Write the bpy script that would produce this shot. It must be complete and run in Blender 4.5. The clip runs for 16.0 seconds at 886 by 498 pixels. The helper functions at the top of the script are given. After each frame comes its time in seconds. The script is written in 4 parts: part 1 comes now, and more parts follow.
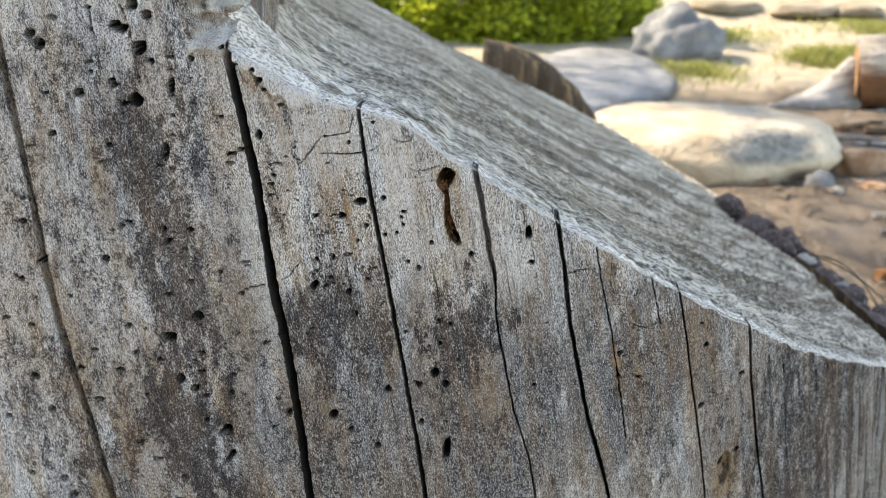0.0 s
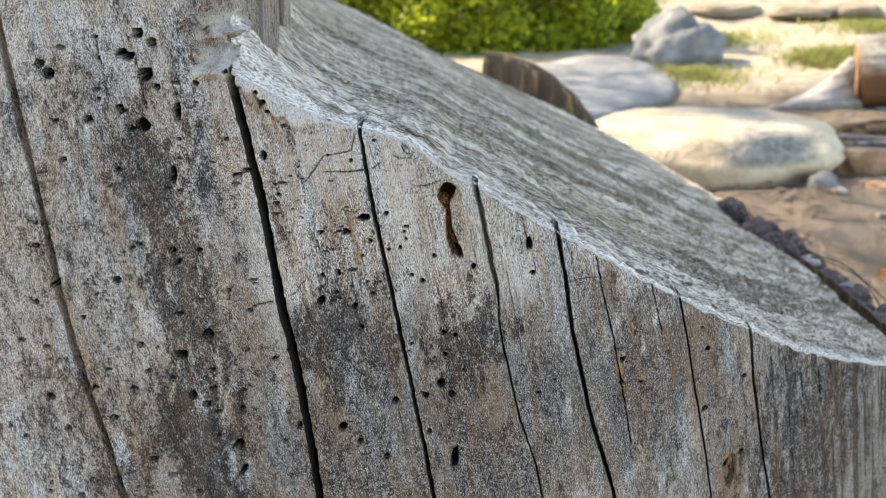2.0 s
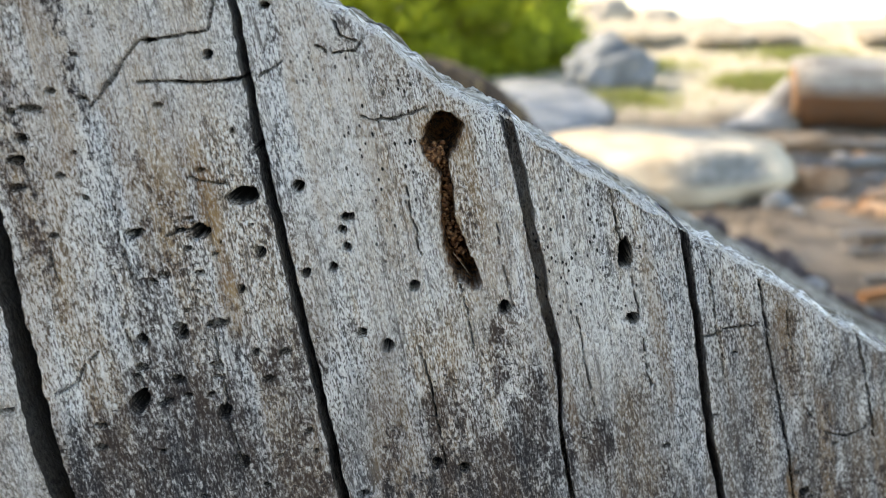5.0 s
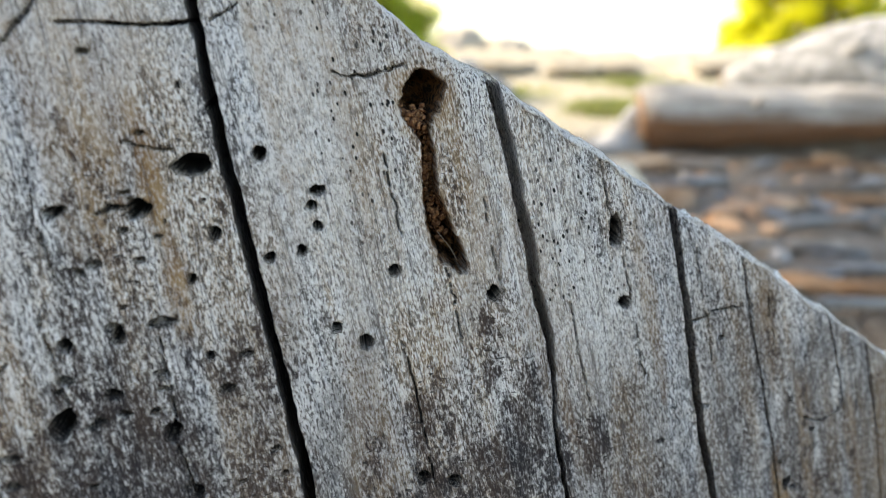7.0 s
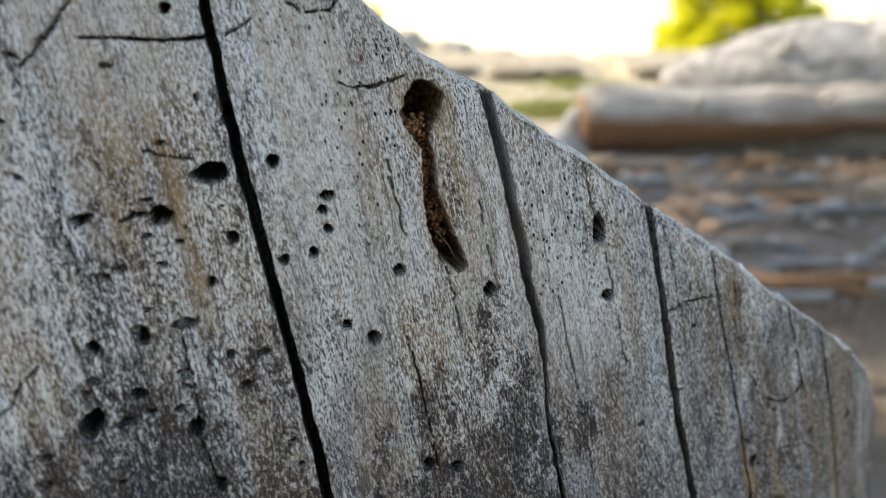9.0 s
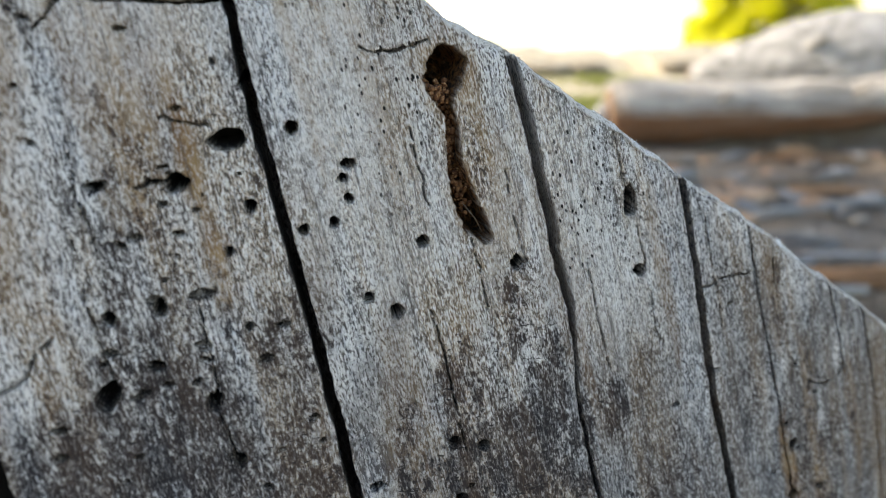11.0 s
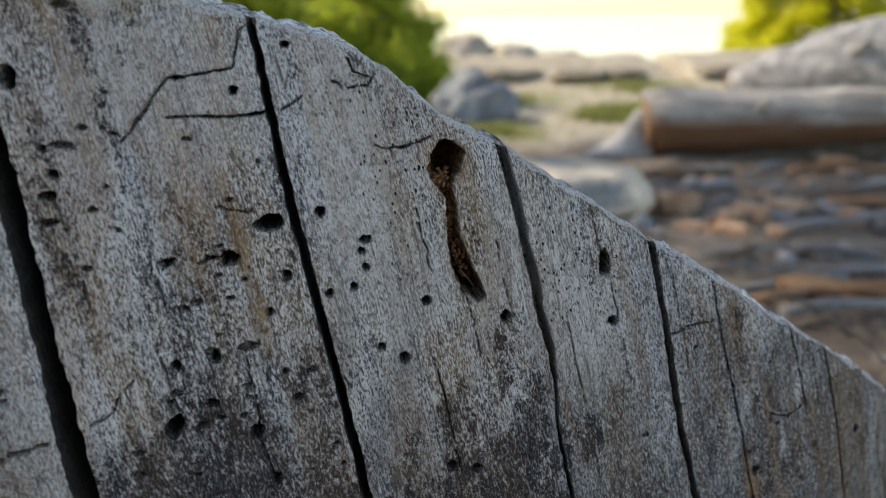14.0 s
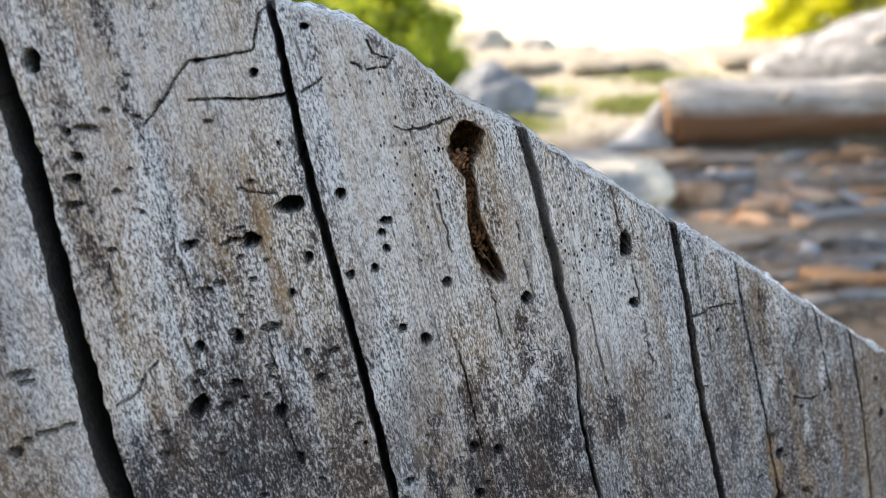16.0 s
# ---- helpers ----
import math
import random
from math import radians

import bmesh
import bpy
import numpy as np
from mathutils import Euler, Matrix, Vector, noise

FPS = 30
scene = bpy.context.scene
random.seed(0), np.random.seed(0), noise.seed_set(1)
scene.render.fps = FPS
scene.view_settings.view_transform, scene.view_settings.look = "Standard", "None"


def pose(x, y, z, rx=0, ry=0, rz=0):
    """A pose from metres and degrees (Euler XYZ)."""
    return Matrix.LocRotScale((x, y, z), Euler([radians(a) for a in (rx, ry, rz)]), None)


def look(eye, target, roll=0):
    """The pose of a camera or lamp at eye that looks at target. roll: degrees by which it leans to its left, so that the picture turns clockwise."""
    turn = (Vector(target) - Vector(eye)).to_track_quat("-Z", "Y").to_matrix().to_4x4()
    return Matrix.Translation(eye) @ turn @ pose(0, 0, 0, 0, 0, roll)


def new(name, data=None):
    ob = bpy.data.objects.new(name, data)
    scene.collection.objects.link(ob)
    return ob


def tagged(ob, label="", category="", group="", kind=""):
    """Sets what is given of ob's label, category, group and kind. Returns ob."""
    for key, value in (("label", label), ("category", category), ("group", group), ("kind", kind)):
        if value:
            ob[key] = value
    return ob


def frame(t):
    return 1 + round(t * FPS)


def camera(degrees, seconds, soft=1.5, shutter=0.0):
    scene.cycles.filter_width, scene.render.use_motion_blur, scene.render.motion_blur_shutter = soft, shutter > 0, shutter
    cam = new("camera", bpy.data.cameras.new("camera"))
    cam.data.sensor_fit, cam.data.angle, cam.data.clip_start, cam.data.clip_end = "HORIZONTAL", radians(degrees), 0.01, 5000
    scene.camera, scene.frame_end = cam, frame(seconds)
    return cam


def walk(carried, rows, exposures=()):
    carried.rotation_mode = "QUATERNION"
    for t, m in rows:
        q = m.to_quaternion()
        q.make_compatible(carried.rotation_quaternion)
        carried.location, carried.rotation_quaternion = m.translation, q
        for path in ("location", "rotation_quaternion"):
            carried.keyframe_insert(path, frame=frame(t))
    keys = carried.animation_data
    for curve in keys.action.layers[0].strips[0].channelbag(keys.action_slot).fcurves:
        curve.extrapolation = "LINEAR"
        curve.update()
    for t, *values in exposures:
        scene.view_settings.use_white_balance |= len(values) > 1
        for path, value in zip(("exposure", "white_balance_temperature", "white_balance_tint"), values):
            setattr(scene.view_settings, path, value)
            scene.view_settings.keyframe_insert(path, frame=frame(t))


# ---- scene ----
cam = camera(57.8, 16.0, soft=0.6)
PATH = [
    (0, (0.0338, 0.0183, 0.4163), (-0.1408, 1.8708, -0.3172), 0.27),
    (0.5, (0.0298, 0.0178, 0.4157), (-0.1485, 1.8747, -0.3056), -0.65),
    (1, (0.0334, 0.0162, 0.4160), (-0.1458, 1.8740, -0.3027), -0.64),
    (1.5, (0.0352, 0.0162, 0.4154), (-0.1462, 1.8757, -0.2981), -1.11),
    (2, (0.0356, 0.0127, 0.4195), (-0.1545, 1.8732, -0.2896), -1.43),
    (2.5, (0.0359, 0.0112, 0.4205), (-0.1627, 1.8704, -0.2894), -1.38),
    (3, (0.0376, 0.0117, 0.4162), (-0.1662, 1.8724, -0.2882), -1.68),
    (3.5, (0.0190, 0.0682, 0.4061), (-0.1834, 1.9270, -0.3037), -1.17),
    (4, (0.0140, 0.1356, 0.3755), (-0.1649, 1.9986, -0.3295), -3.08),
    (4.5, (0.0097, 0.1587, 0.3647), (-0.0645, 2.0485, -0.2859), -1.74),
    (5, (0.0099, 0.1686, 0.3580), (-0.0061, 2.0647, -0.2781), -0.78),
    (7.5, (-0.0128, 0.1839, 0.3463), (0.3945, 2.0601, -0.2140), 0.86),
    (8, (-0.0164, 0.1823, 0.3487), (0.4420, 2.0482, -0.2064), 1.11),
    (8.5, (-0.0135, 0.1786, 0.3500), (0.4584, 2.0416, -0.2039), 0.99),
    (9, (-0.0159, 0.1785, 0.3480), (0.4453, 2.0407, -0.2174), 0.57),
    (11.5, (-0.0138, 0.1834, 0.3431), (0.3746, 2.0618, -0.2234), -0.42),
    (12, (-0.0109, 0.1917, 0.3446), (0.3894, 2.0809, -0.1756), -0.35),
    (12.5, (-0.0130, 0.1903, 0.3448), (0.4023, 2.0788, -0.1660), -0.47),
    (13, (-0.0108, 0.1888, 0.3453), (0.4053, 2.0761, -0.1696), -0.36),
    (13.5, (-0.0100, 0.1718, 0.3509), (0.3381, 2.0664, -0.1870), -0.14),
    (14, (-0.0132, 0.1594, 0.3588), (0.2929, 2.0555, -0.1991), -0.66),
    (14.5, (-0.0123, 0.1562, 0.3611), (0.2575, 2.0522, -0.2153), -1.48),
    (15, (-0.0143, 0.1562, 0.3585), (0.2396, 2.0537, -0.2204), -1.71),
    (15.5, (-0.0112, 0.1568, 0.3605), (0.2461, 2.0558, -0.2119), -1.33),
    (16, (-0.0135, 0.1586, 0.3567), (0.2438, 2.0583, -0.2133), -1.45),
]
EXPOSURES = [(0, 2.04, 9350, 13), (3, 2.04, 9150, 13), (4, 2.02, 8700, 12), (4.5, 1.98, 8600, 11), (5, 2.02, 8600, 10), (7.5, 2.03, 8450, 10), (9, 1.67, 8450, 10.5), (11.5, 1.94, 8450, 10), (12, 1.96, 8450, 10), (12.5, 1.5, 8350, 10), (13, 1.05, 8350, 10.5), (13.5, 0.76, 8050, 11), (14, 1.06, 8000, 11.5), (14.5, 1.56, 8050, 13), (15, 1.88, 8000, 14), (16, 1.98, 8100, 14)]
walk(cam, [(t, look(eye, target, roll)) for t, eye, target, roll in PATH], EXPOSURES)
cam.data.dof.use_dof = True
cam.data.dof.aperture_fstop = 17.0  # focused on the beetle gallery, further down

# ---- world, sun, exposure ----
SUN_TO = Vector((-0.80, 0.50, 0.80)).normalized()
world = bpy.data.worlds.new("sky")
scene.world = world
world.use_nodes = True
sky = world.node_tree.nodes.new("ShaderNodeTexSky")
sky.sky_type = "NISHITA"
sky.sun_disc = False
sky.sun_elevation = math.asin(SUN_TO.z)
sky.sun_rotation = math.atan2(SUN_TO.x, SUN_TO.y)
sky.dust_density = 0.8
world.node_tree.links.new(sky.outputs[0], world.node_tree.nodes["Background"].inputs[0])
world.node_tree.nodes["Background"].inputs[1].default_value = 0.15
sun = new("sun", bpy.data.lights.new("sun", "SUN"))
sun.data.energy, sun.data.angle, sun.data.color = 3.0, radians(0.6), (1.0, 0.95, 0.88)
sun.matrix_world = look(SUN_TO * 20, (0, 0, 0))


# ---- materials ----
class Nodes:
    """A small helper to chain shader nodes."""

    def __init__(self, name, rough=0.85):
        self.mat = bpy.data.materials.new(name)
        self.mat.use_nodes = True
        self.tree = self.mat.node_tree
        self.bsdf = self.tree.nodes["Principled BSDF"]
        self.bsdf.inputs["Roughness"].default_value = rough
        self.bsdf.inputs["Specular IOR Level"].default_value = 0.25

    def add(self, kind, **settings):
        node = self.tree.nodes.new(kind)
        if "operation" in settings:
            node.operation = settings["operation"]
        return node

    def put(self, socket, value):
        if isinstance(value, (int, float)):
            socket.default_value = value
        elif isinstance(value, tuple):
            socket.default_value = value if len(value) == len(socket.default_value) else (*value, 1.0)
        else:
            self.tree.links.new(value, socket)

    def attr(self, name, out="Vector"):
        node = self.add("ShaderNodeAttribute")
        node.attribute_name = name
        return node.outputs[out]

    def coords(self, out="Object"):
        return self.add("ShaderNodeTexCoord").outputs[out]

    def scaled(self, vec, by):
        node = self.add("ShaderNodeVectorMath", operation="MULTIPLY")
        self.put(node.inputs[0], vec)
        self.put(node.inputs[1], by)
        return node.outputs[0]

    def noise(self, vec, scale=1.0, detail=3.0, rough=0.55, distort=0.0):
        node = self.add("ShaderNodeTexNoise")
        self.put(node.inputs["Vector"], vec)
        for key, value in (("Scale", scale), ("Detail", detail), ("Roughness", rough), ("Distortion", distort)):
            node.inputs[key].default_value = value
        return node.outputs["Fac"]

    def voronoi(self, vec, scale=1.0):
        node = self.add("ShaderNodeTexVoronoi")
        self.put(node.inputs["Vector"], vec)
        node.inputs["Scale"].default_value = scale
        return node.outputs["Distance"], node.outputs["Color"]

    def span(self, value, low, high, to_low=0.0, to_high=1.0):
        node = self.add("ShaderNodeMapRange")
        node.interpolation_type = "SMOOTHSTEP"
        self.put(node.inputs["Value"], value)
        for key, number in (("From Min", low), ("From Max", high), ("To Min", to_low), ("To Max", to_high)):
            node.inputs[key].default_value = number
        return node.outputs["Result"]

    def math(self, operation, a, b=0.0):
        node = self.add("ShaderNodeMath", operation=operation)
        self.put(node.inputs[0], a)
        self.put(node.inputs[1], b)
        return node.outputs[0]

    def mix(self, fac, a, b):
        node = self.add("ShaderNodeMix")
        node.data_type = "RGBA"
        self.put(node.inputs["Factor"], fac)
        self.put(node.inputs["A"], a)
        self.put(node.inputs["B"], b)
        return node.outputs["Result"]

    def split(self, colour):
        node = self.add("ShaderNodeSeparateColor")
        self.put(node.inputs[0], colour)
        return node.outputs

    def finish(self, colour, height=None, depth=0.001, strength=0.6, rough=None):
        self.put(self.bsdf.inputs["Base Color"], colour)
        if rough is not None:
            self.put(self.bsdf.inputs["Roughness"], rough)
        if height is not None:
            bump = self.add("ShaderNodeBump")
            bump.inputs["Strength"].default_value = strength
            bump.inputs["Distance"].default_value = depth
            self.put(bump.inputs["Height"], height)
            self.put(self.bsdf.inputs["Normal"], bump.outputs[0])
        return self.mat


def weathered_wood(name, pale, mid, deep):
    """Silver-grey wood; 'grain' is across, into and along the grain in metres, 'stain' holds mildew, tannin and bleaching."""
    n = Nodes(name, 0.9)
    g = n.attr("grain")
    stain = n.split(n.attr("stain", "Color"))
    micro = n.noise(n.scaled(g, (3500, 3500, 1300)), detail=3, rough=0.6)
    fleck = n.noise(n.scaled(g, (2000, 2000, 1100)), detail=4, rough=0.72)
    grit = n.noise(n.scaled(g, (800, 800, 520)), detail=5, rough=0.78)
    fibre = n.noise(n.scaled(g, (2700, 2700, 170)), detail=3, rough=0.6)
    streak = n.noise(n.scaled(g, (330, 330, 12)), detail=5, rough=0.66)
    tone = n.noise(n.scaled(g, (75, 75, 22)), detail=5, rough=0.64)
    hue = n.noise(n.scaled(g, (125, 125, 17)), detail=5, rough=0.6)
    cloud = n.noise(n.scaled(g, (300, 300, 150)), detail=5, rough=0.72)
    hair = n.math("ABSOLUTE", n.math("SUBTRACT", n.noise(n.scaled(g, (460, 460, 11)), detail=3, rough=0.55), 0.5))
    colour = n.mix(n.span(streak, 0.41, 0.58), mid, pale)
    colour = n.mix(n.span(tone, 0.50, 0.63, 0, 0.72), colour, (0.27, 0.25, 0.24))
    colour = n.mix(n.span(hue, 0.50, 0.60, 0, 0.75), colour, (0.55, 0.425, 0.30))
    colour = n.mix(n.span(hue, 0.50, 0.40, 0, 0.75), colour, (0.72, 0.765, 0.83))
    colour = n.mix(n.span(fibre, 0.5, 0.64, 0, 0.5), colour, deep)
    colour = n.mix(n.span(fibre, 0.47, 0.34, 0, 0.4), colour, (0.90, 0.91, 0.93))
    # speckle: grain flecks, plus the relief's light and shade painted in
    colour = n.mix(n.span(grit, 0.47, 0.37, 0, 0.6), colour, (0.95, 0.945, 0.94))
    colour = n.mix(n.span(micro, 0.485, 0.39, 0, 0.85), colour, (0.97, 0.97, 0.98))
    colour = n.mix(n.span(micro, 0.51, 0.59, 0, 0.88), colour, n.mix(n.span(hue, 0.4, 0.62), (0.07, 0.07, 0.076), (0.10, 0.075, 0.06)))
    dense = n.math("MULTIPLY", n.span(cloud, 0.42, 0.58, 0.12, 1.0), n.span(tone, 0.40, 0.60, 0.25, 1.0))
    colour = n.mix(n.math("MULTIPLY", n.span(fleck, 0.52, 0.59), dense), colour, (0.03, 0.027, 0.028))
    scuff = n.noise(n.scaled(g, (620, 620, 230)), detail=6, rough=0.8)
    colour = n.mix(n.math("MULTIPLY", n.span(scuff, 0.545, 0.62), n.span(tone, 0.36, 0.56, 0.4, 0.9)), colour, n.mix(n.span(hue, 0.4, 0.62), (0.05, 0.048, 0.052), (0.085, 0.06, 0.048)))
    colour = n.mix(n.span(scuff, 0.455, 0.38, 0, 0.75), colour, (0.97, 0.965, 0.96))
    # darkens to grey-brown: dirt, with the lower face's shade painted in
    grime_shade = n.math("MULTIPLY", n.attr("grime_shade", "Fac"), n.span(fleck, 0.38, 0.56, 0.35, 0.95))
    colour = n.mix(grime_shade, colour, n.mix(n.span(hue, 0.4, 0.62), (0.085, 0.082, 0.086), (0.14, 0.104, 0.08)))
    tan = n.math("MULTIPLY", stain[1], n.math("MULTIPLY", n.span(streak, 0.25, 0.65, 0.45, 1.0), n.span(micro, 0.36, 0.52, 0.55, 1.0)))
    colour = n.mix(tan, colour, n.mix(n.span(cloud, 0.4, 0.6), (0.42, 0.27, 0.13), (0.25, 0.135, 0.06)))
    colour = n.mix(n.math("MULTIPLY", stain[2], n.span(fleck, 0.60, 0.46, 0.35, 1.0)), colour, (0.90, 0.895, 0.89))
    colour = n.mix(n.span(hair, 0.012, 0.003, 0, 0.55), colour, (0.07, 0.06, 0.058))
    spread = n.math("ADD", n.math("MULTIPLY", n.math("SUBTRACT", cloud, 0.5), 2.2), n.math("MULTIPLY", n.math("SUBTRACT", grit, 0.5), 2.0))
    spread = n.math("ADD", spread, n.math("MULTIPLY", n.math("SUBTRACT", fleck, 0.5), 2.0))
    black = n.math("MULTIPLY", n.span(n.math("ADD", stain[0], spread), 0.36, 0.88), n.span(stain[0], 0.04, 0.35))
    colour = n.mix(n.math("MULTIPLY", black, n.span(micro, 0.38, 0.56, 0.55, 0.95)), colour, n.mix(n.span(hue, 0.4, 0.62), (0.022, 0.02, 0.024), (0.065, 0.044, 0.037)))
    check = n.noise(n.scaled(g, (620, 620, 2300)), detail=2, rough=0.5)
    check = n.math("MULTIPLY", n.span(check, 0.64, 0.69), n.span(n.math("ADD", stain[0], n.math("SUBTRACT", cloud, 0.5)), 0.1, 0.5, 0.1, 0.9))
    colour = n.mix(check, colour, (0.03, 0.026, 0.026))
    rust = n.attr("rot", "Fac")
    crumb = n.noise(n.scaled(g, (900, 900, 900)), detail=4, rough=0.7)
    colour = n.mix(rust, colour, n.mix(n.span(crumb, 0.38, 0.66), (0.03, 0.012, 0.006), (0.30, 0.14, 0.055)))
    pore = n.attr("pore", "Fac")
    dist, cell = n.voronoi(n.scaled(g, (1150, 1150, 680)))
    pick = n.split(cell)[0]
    dots = n.math("MULTIPLY", n.span(n.math("ADD", dist, n.math("MULTIPLY", n.math("SUBTRACT", micro, 0.5), 0.35)), 0.26, 0.19), n.math("MULTIPLY", n.span(pick, 0.38, 0.44), pore))
    colour = n.mix(n.math("MULTIPLY", dots, 0.98), colour, (0.008, 0.007, 0.007))
    # insides of cracks and holes go near-black, their shade put into the colour
    colour = n.mix(n.attr("recess_shade", "Fac"), colour, (0.013, 0.011, 0.010))
    height = n.math("ADD", n.math("MULTIPLY", micro, -1.0), n.math("MULTIPLY", fleck, -1.0))
    height = n.math("ADD", height, n.math("MULTIPLY", dots, -1.6))
    height = n.math("ADD", height, n.math("MULTIPLY", check, -1.2))
    height = n.math("ADD", height, n.math("MULTIPLY", grit, -1.6))
    height = n.math("ADD", height, n.math("MULTIPLY", scuff, -1.4))
    height = n.math("ADD", height, n.math("MULTIPLY", fibre, -0.5))
    return n.finish(colour, height, 0.0011, 1.0)


def end_grain(name):
    """Sawn end grain: short pale fibres, streaked along the cut, greening and browning with age."""
    n = Nodes(name, 0.95)
    g = n.attr("grain")
    stain = n.split(n.attr("stain", "Color"))
    tuft = n.noise(n.scaled(g, (1100, 1100, 620)), detail=4, rough=0.75)
    pit = n.noise(n.scaled(g, (430, 430, 60)), detail=6, rough=0.78)
    band = n.noise(n.scaled(g, (60, 60, 3.5)), detail=6, rough=0.72)
    fine = n.noise(n.scaled(g, (330, 330, 14)), detail=4, rough=0.7)
    broad = n.noise(n.scaled(g, (11, 11, 3.5)), detail=4, rough=0.6)
    colour = n.mix(n.span(band, 0.43, 0.57), (0.17, 0.145, 0.105), (0.74, 0.70, 0.62))
    colour = n.mix(n.span(fine, 0.49, 0.58, 0, 0.75), colour, (0.13, 0.112, 0.08))
    colour = n.mix(n.span(broad, 0.45, 0.7, 0, 0.5), colour, (0.36, 0.305, 0.22))
    colour = n.mix(n.span(tuft, 0.51, 0.60, 0, 0.4), colour, (0.90, 0.88, 0.84))
    colour = n.mix(n.span(pit, 0.52, 0.59, 0, 0.92), colour, (0.045, 0.042, 0.03))
    colour = n.mix(n.math("MULTIPLY", stain[2], n.span(tuft, 0.43, 0.53, 0.2, 1.0)), colour, (0.95, 0.945, 0.935))
    height = n.math("ADD", n.math("MULTIPLY", tuft, 1.0), n.math("MULTIPLY", fine, 0.8))
    return n.finish(colour, height, 0.0016, 1.0)


def mottled(name, low, high, third, scale, rough=0.9, bump=0.02, stretch=(1, 1, 1)):
    n = Nodes(name, rough)
    v = n.scaled(n.coords(), stretch)
    big = n.noise(v, scale, 5, 0.6)
    small = n.noise(v, scale * 9, 4, 0.65)
    speck = n.noise(v, scale * 34, 3, 0.6)
    colour = n.mix(n.span(big, 0.35, 0.66), low, high)
    colour = n.mix(n.span(small, 0.52, 0.68, 0, 0.75), colour, third)
    colour = n.mix(n.span(speck, 0.56, 0.7, 0, 0.5), colour, tuple(c * 0.35 for c in low))
    return n.finish(colour, n.math("ADD", small, n.math("MULTIPLY", speck, 0.4)), bump, 0.7)


def leafy(name, dark, light):
    n = Nodes(name, 0.45)
    pick = n.add("ShaderNodeNewGeometry").outputs["Random Per Island"]
    colour = n.mix(pick, dark, light)
    n.put(n.bsdf.inputs["Base Color"], colour)
    glow = n.add("ShaderNodeBsdfTranslucent")
    n.put(glow.inputs[0], n.mix(pick, tuple(c * 1.5 for c in dark), tuple(c * 1.5 for c in light)))
    both = n.add("ShaderNodeMixShader")
    both.inputs[0].default_value = 0.45
    n.tree.links.new(n.bsdf.outputs[0], both.inputs[1])
    n.tree.links.new(glow.outputs[0], both.inputs[2])
    n.tree.links.new(both.outputs[0], n.tree.nodes["Material Output"].inputs["Surface"])
    return n.mat


FACE = weathered_wood("weathered_face_wood", (0.90, 0.89, 0.885), (0.66, 0.645, 0.635), (0.16, 0.148, 0.143))
CUT = end_grain("sawn_end_grain")
BARK = mottled("dark_bark", (0.05, 0.036, 0.03), (0.12, 0.085, 0.06), (0.36, 0.26, 0.14), 3.2, bump=0.01, stretch=(2.2, 2.2, 0.25))
CHAR = mottled("dark_crusted_bark", (0.05, 0.042, 0.044), (0.16, 0.13, 0.13), (0.30, 0.25, 0.24), 22, bump=0.006)
GRANITE = mottled("grey_granite", (0.30, 0.30, 0.31), (0.46, 0.45, 0.43), (0.24, 0.235, 0.24), 7, bump=0.012)
WARM_STONE = mottled("buff_boulder", (0.23, 0.225, 0.215), (0.56, 0.47, 0.355), (0.34, 0.29, 0.23), 4.2, bump=0.012)
DUN_STONE = mottled("dun_shore_rock", (0.20, 0.17, 0.13), (0.30, 0.26, 0.20), (0.15, 0.14, 0.11), 6, bump=0.012)
BLUE_STONE = mottled("blue_grey_rock", (0.15, 0.165, 0.18), (0.28, 0.295, 0.31), (0.13, 0.138, 0.145), 6, bump=0.012)
RUST_STONE = mottled("rust_brown_chunk", (0.36, 0.21, 0.125), (0.58, 0.41, 0.29), (0.14, 0.105, 0.085), 22, bump=0.008)
def log_wood():
    """Driftwood: bleached above, rust brown where the wet underside has lost its skin."""
    n = Nodes("driftwood_two_tone", 0.9)
    v = n.coords()
    long = n.noise(n.scaled(v, (1.2, 4, 14)), 3, 5, 0.65)
    fine = n.noise(n.scaled(v, (6, 12, 40)), 3, 4, 0.7)
    colour = n.mix(n.span(long, 0.35, 0.65), (0.22, 0.205, 0.19), (0.45, 0.42, 0.385))
    sep = n.add("ShaderNodeSeparateXYZ")
    n.put(sep.inputs[0], v)
    wet = n.math("ADD", sep.outputs[2], n.math("MULTIPLY", long, 0.12))
    colour = n.mix(n.span(wet, 0.105, 0.03, 0, 0.9), colour, (0.19, 0.08, 0.03))
    colour = n.mix(n.span(fine, 0.54, 0.66, 0, 0.7), colour, (0.11, 0.09, 0.08))
    return n.finish(colour, n.math("ADD", long, fine), 0.02, 0.8)


LOG_WOOD = log_wood()
LOG_GREY = mottled("grey_split_driftwood", (0.13, 0.13, 0.13), (0.34, 0.34, 0.345), (0.45, 0.44, 0.435), 5, bump=0.01, stretch=(0.5, 3, 3))
LOG_BROWN = mottled("log_brown_side", (0.20, 0.10, 0.05), (0.36, 0.22, 0.13), (0.13, 0.08, 0.05), 6, bump=0.008, stretch=(0.2, 1.6, 1.6))
NEEDLE = mottled("dry_needle", (0.19, 0.15, 0.115), (0.29, 0.245, 0.195), (0.15, 0.125, 0.105), 60)
FRASS = mottled("red_brown_frass", (0.07, 0.026, 0.012), (0.21, 0.10, 0.045), (0.33, 0.20, 0.10), 300, bump=0.0004)
FRINGE = mottled("pale_torn_fibre", (0.56, 0.54, 0.51), (0.80, 0.78, 0.75), (0.38, 0.36, 0.33), 150, bump=0.0003)
LEAF = leafy("shrub_leaf", (0.07, 0.115, 0.018), (0.50, 0.56, 0.06))
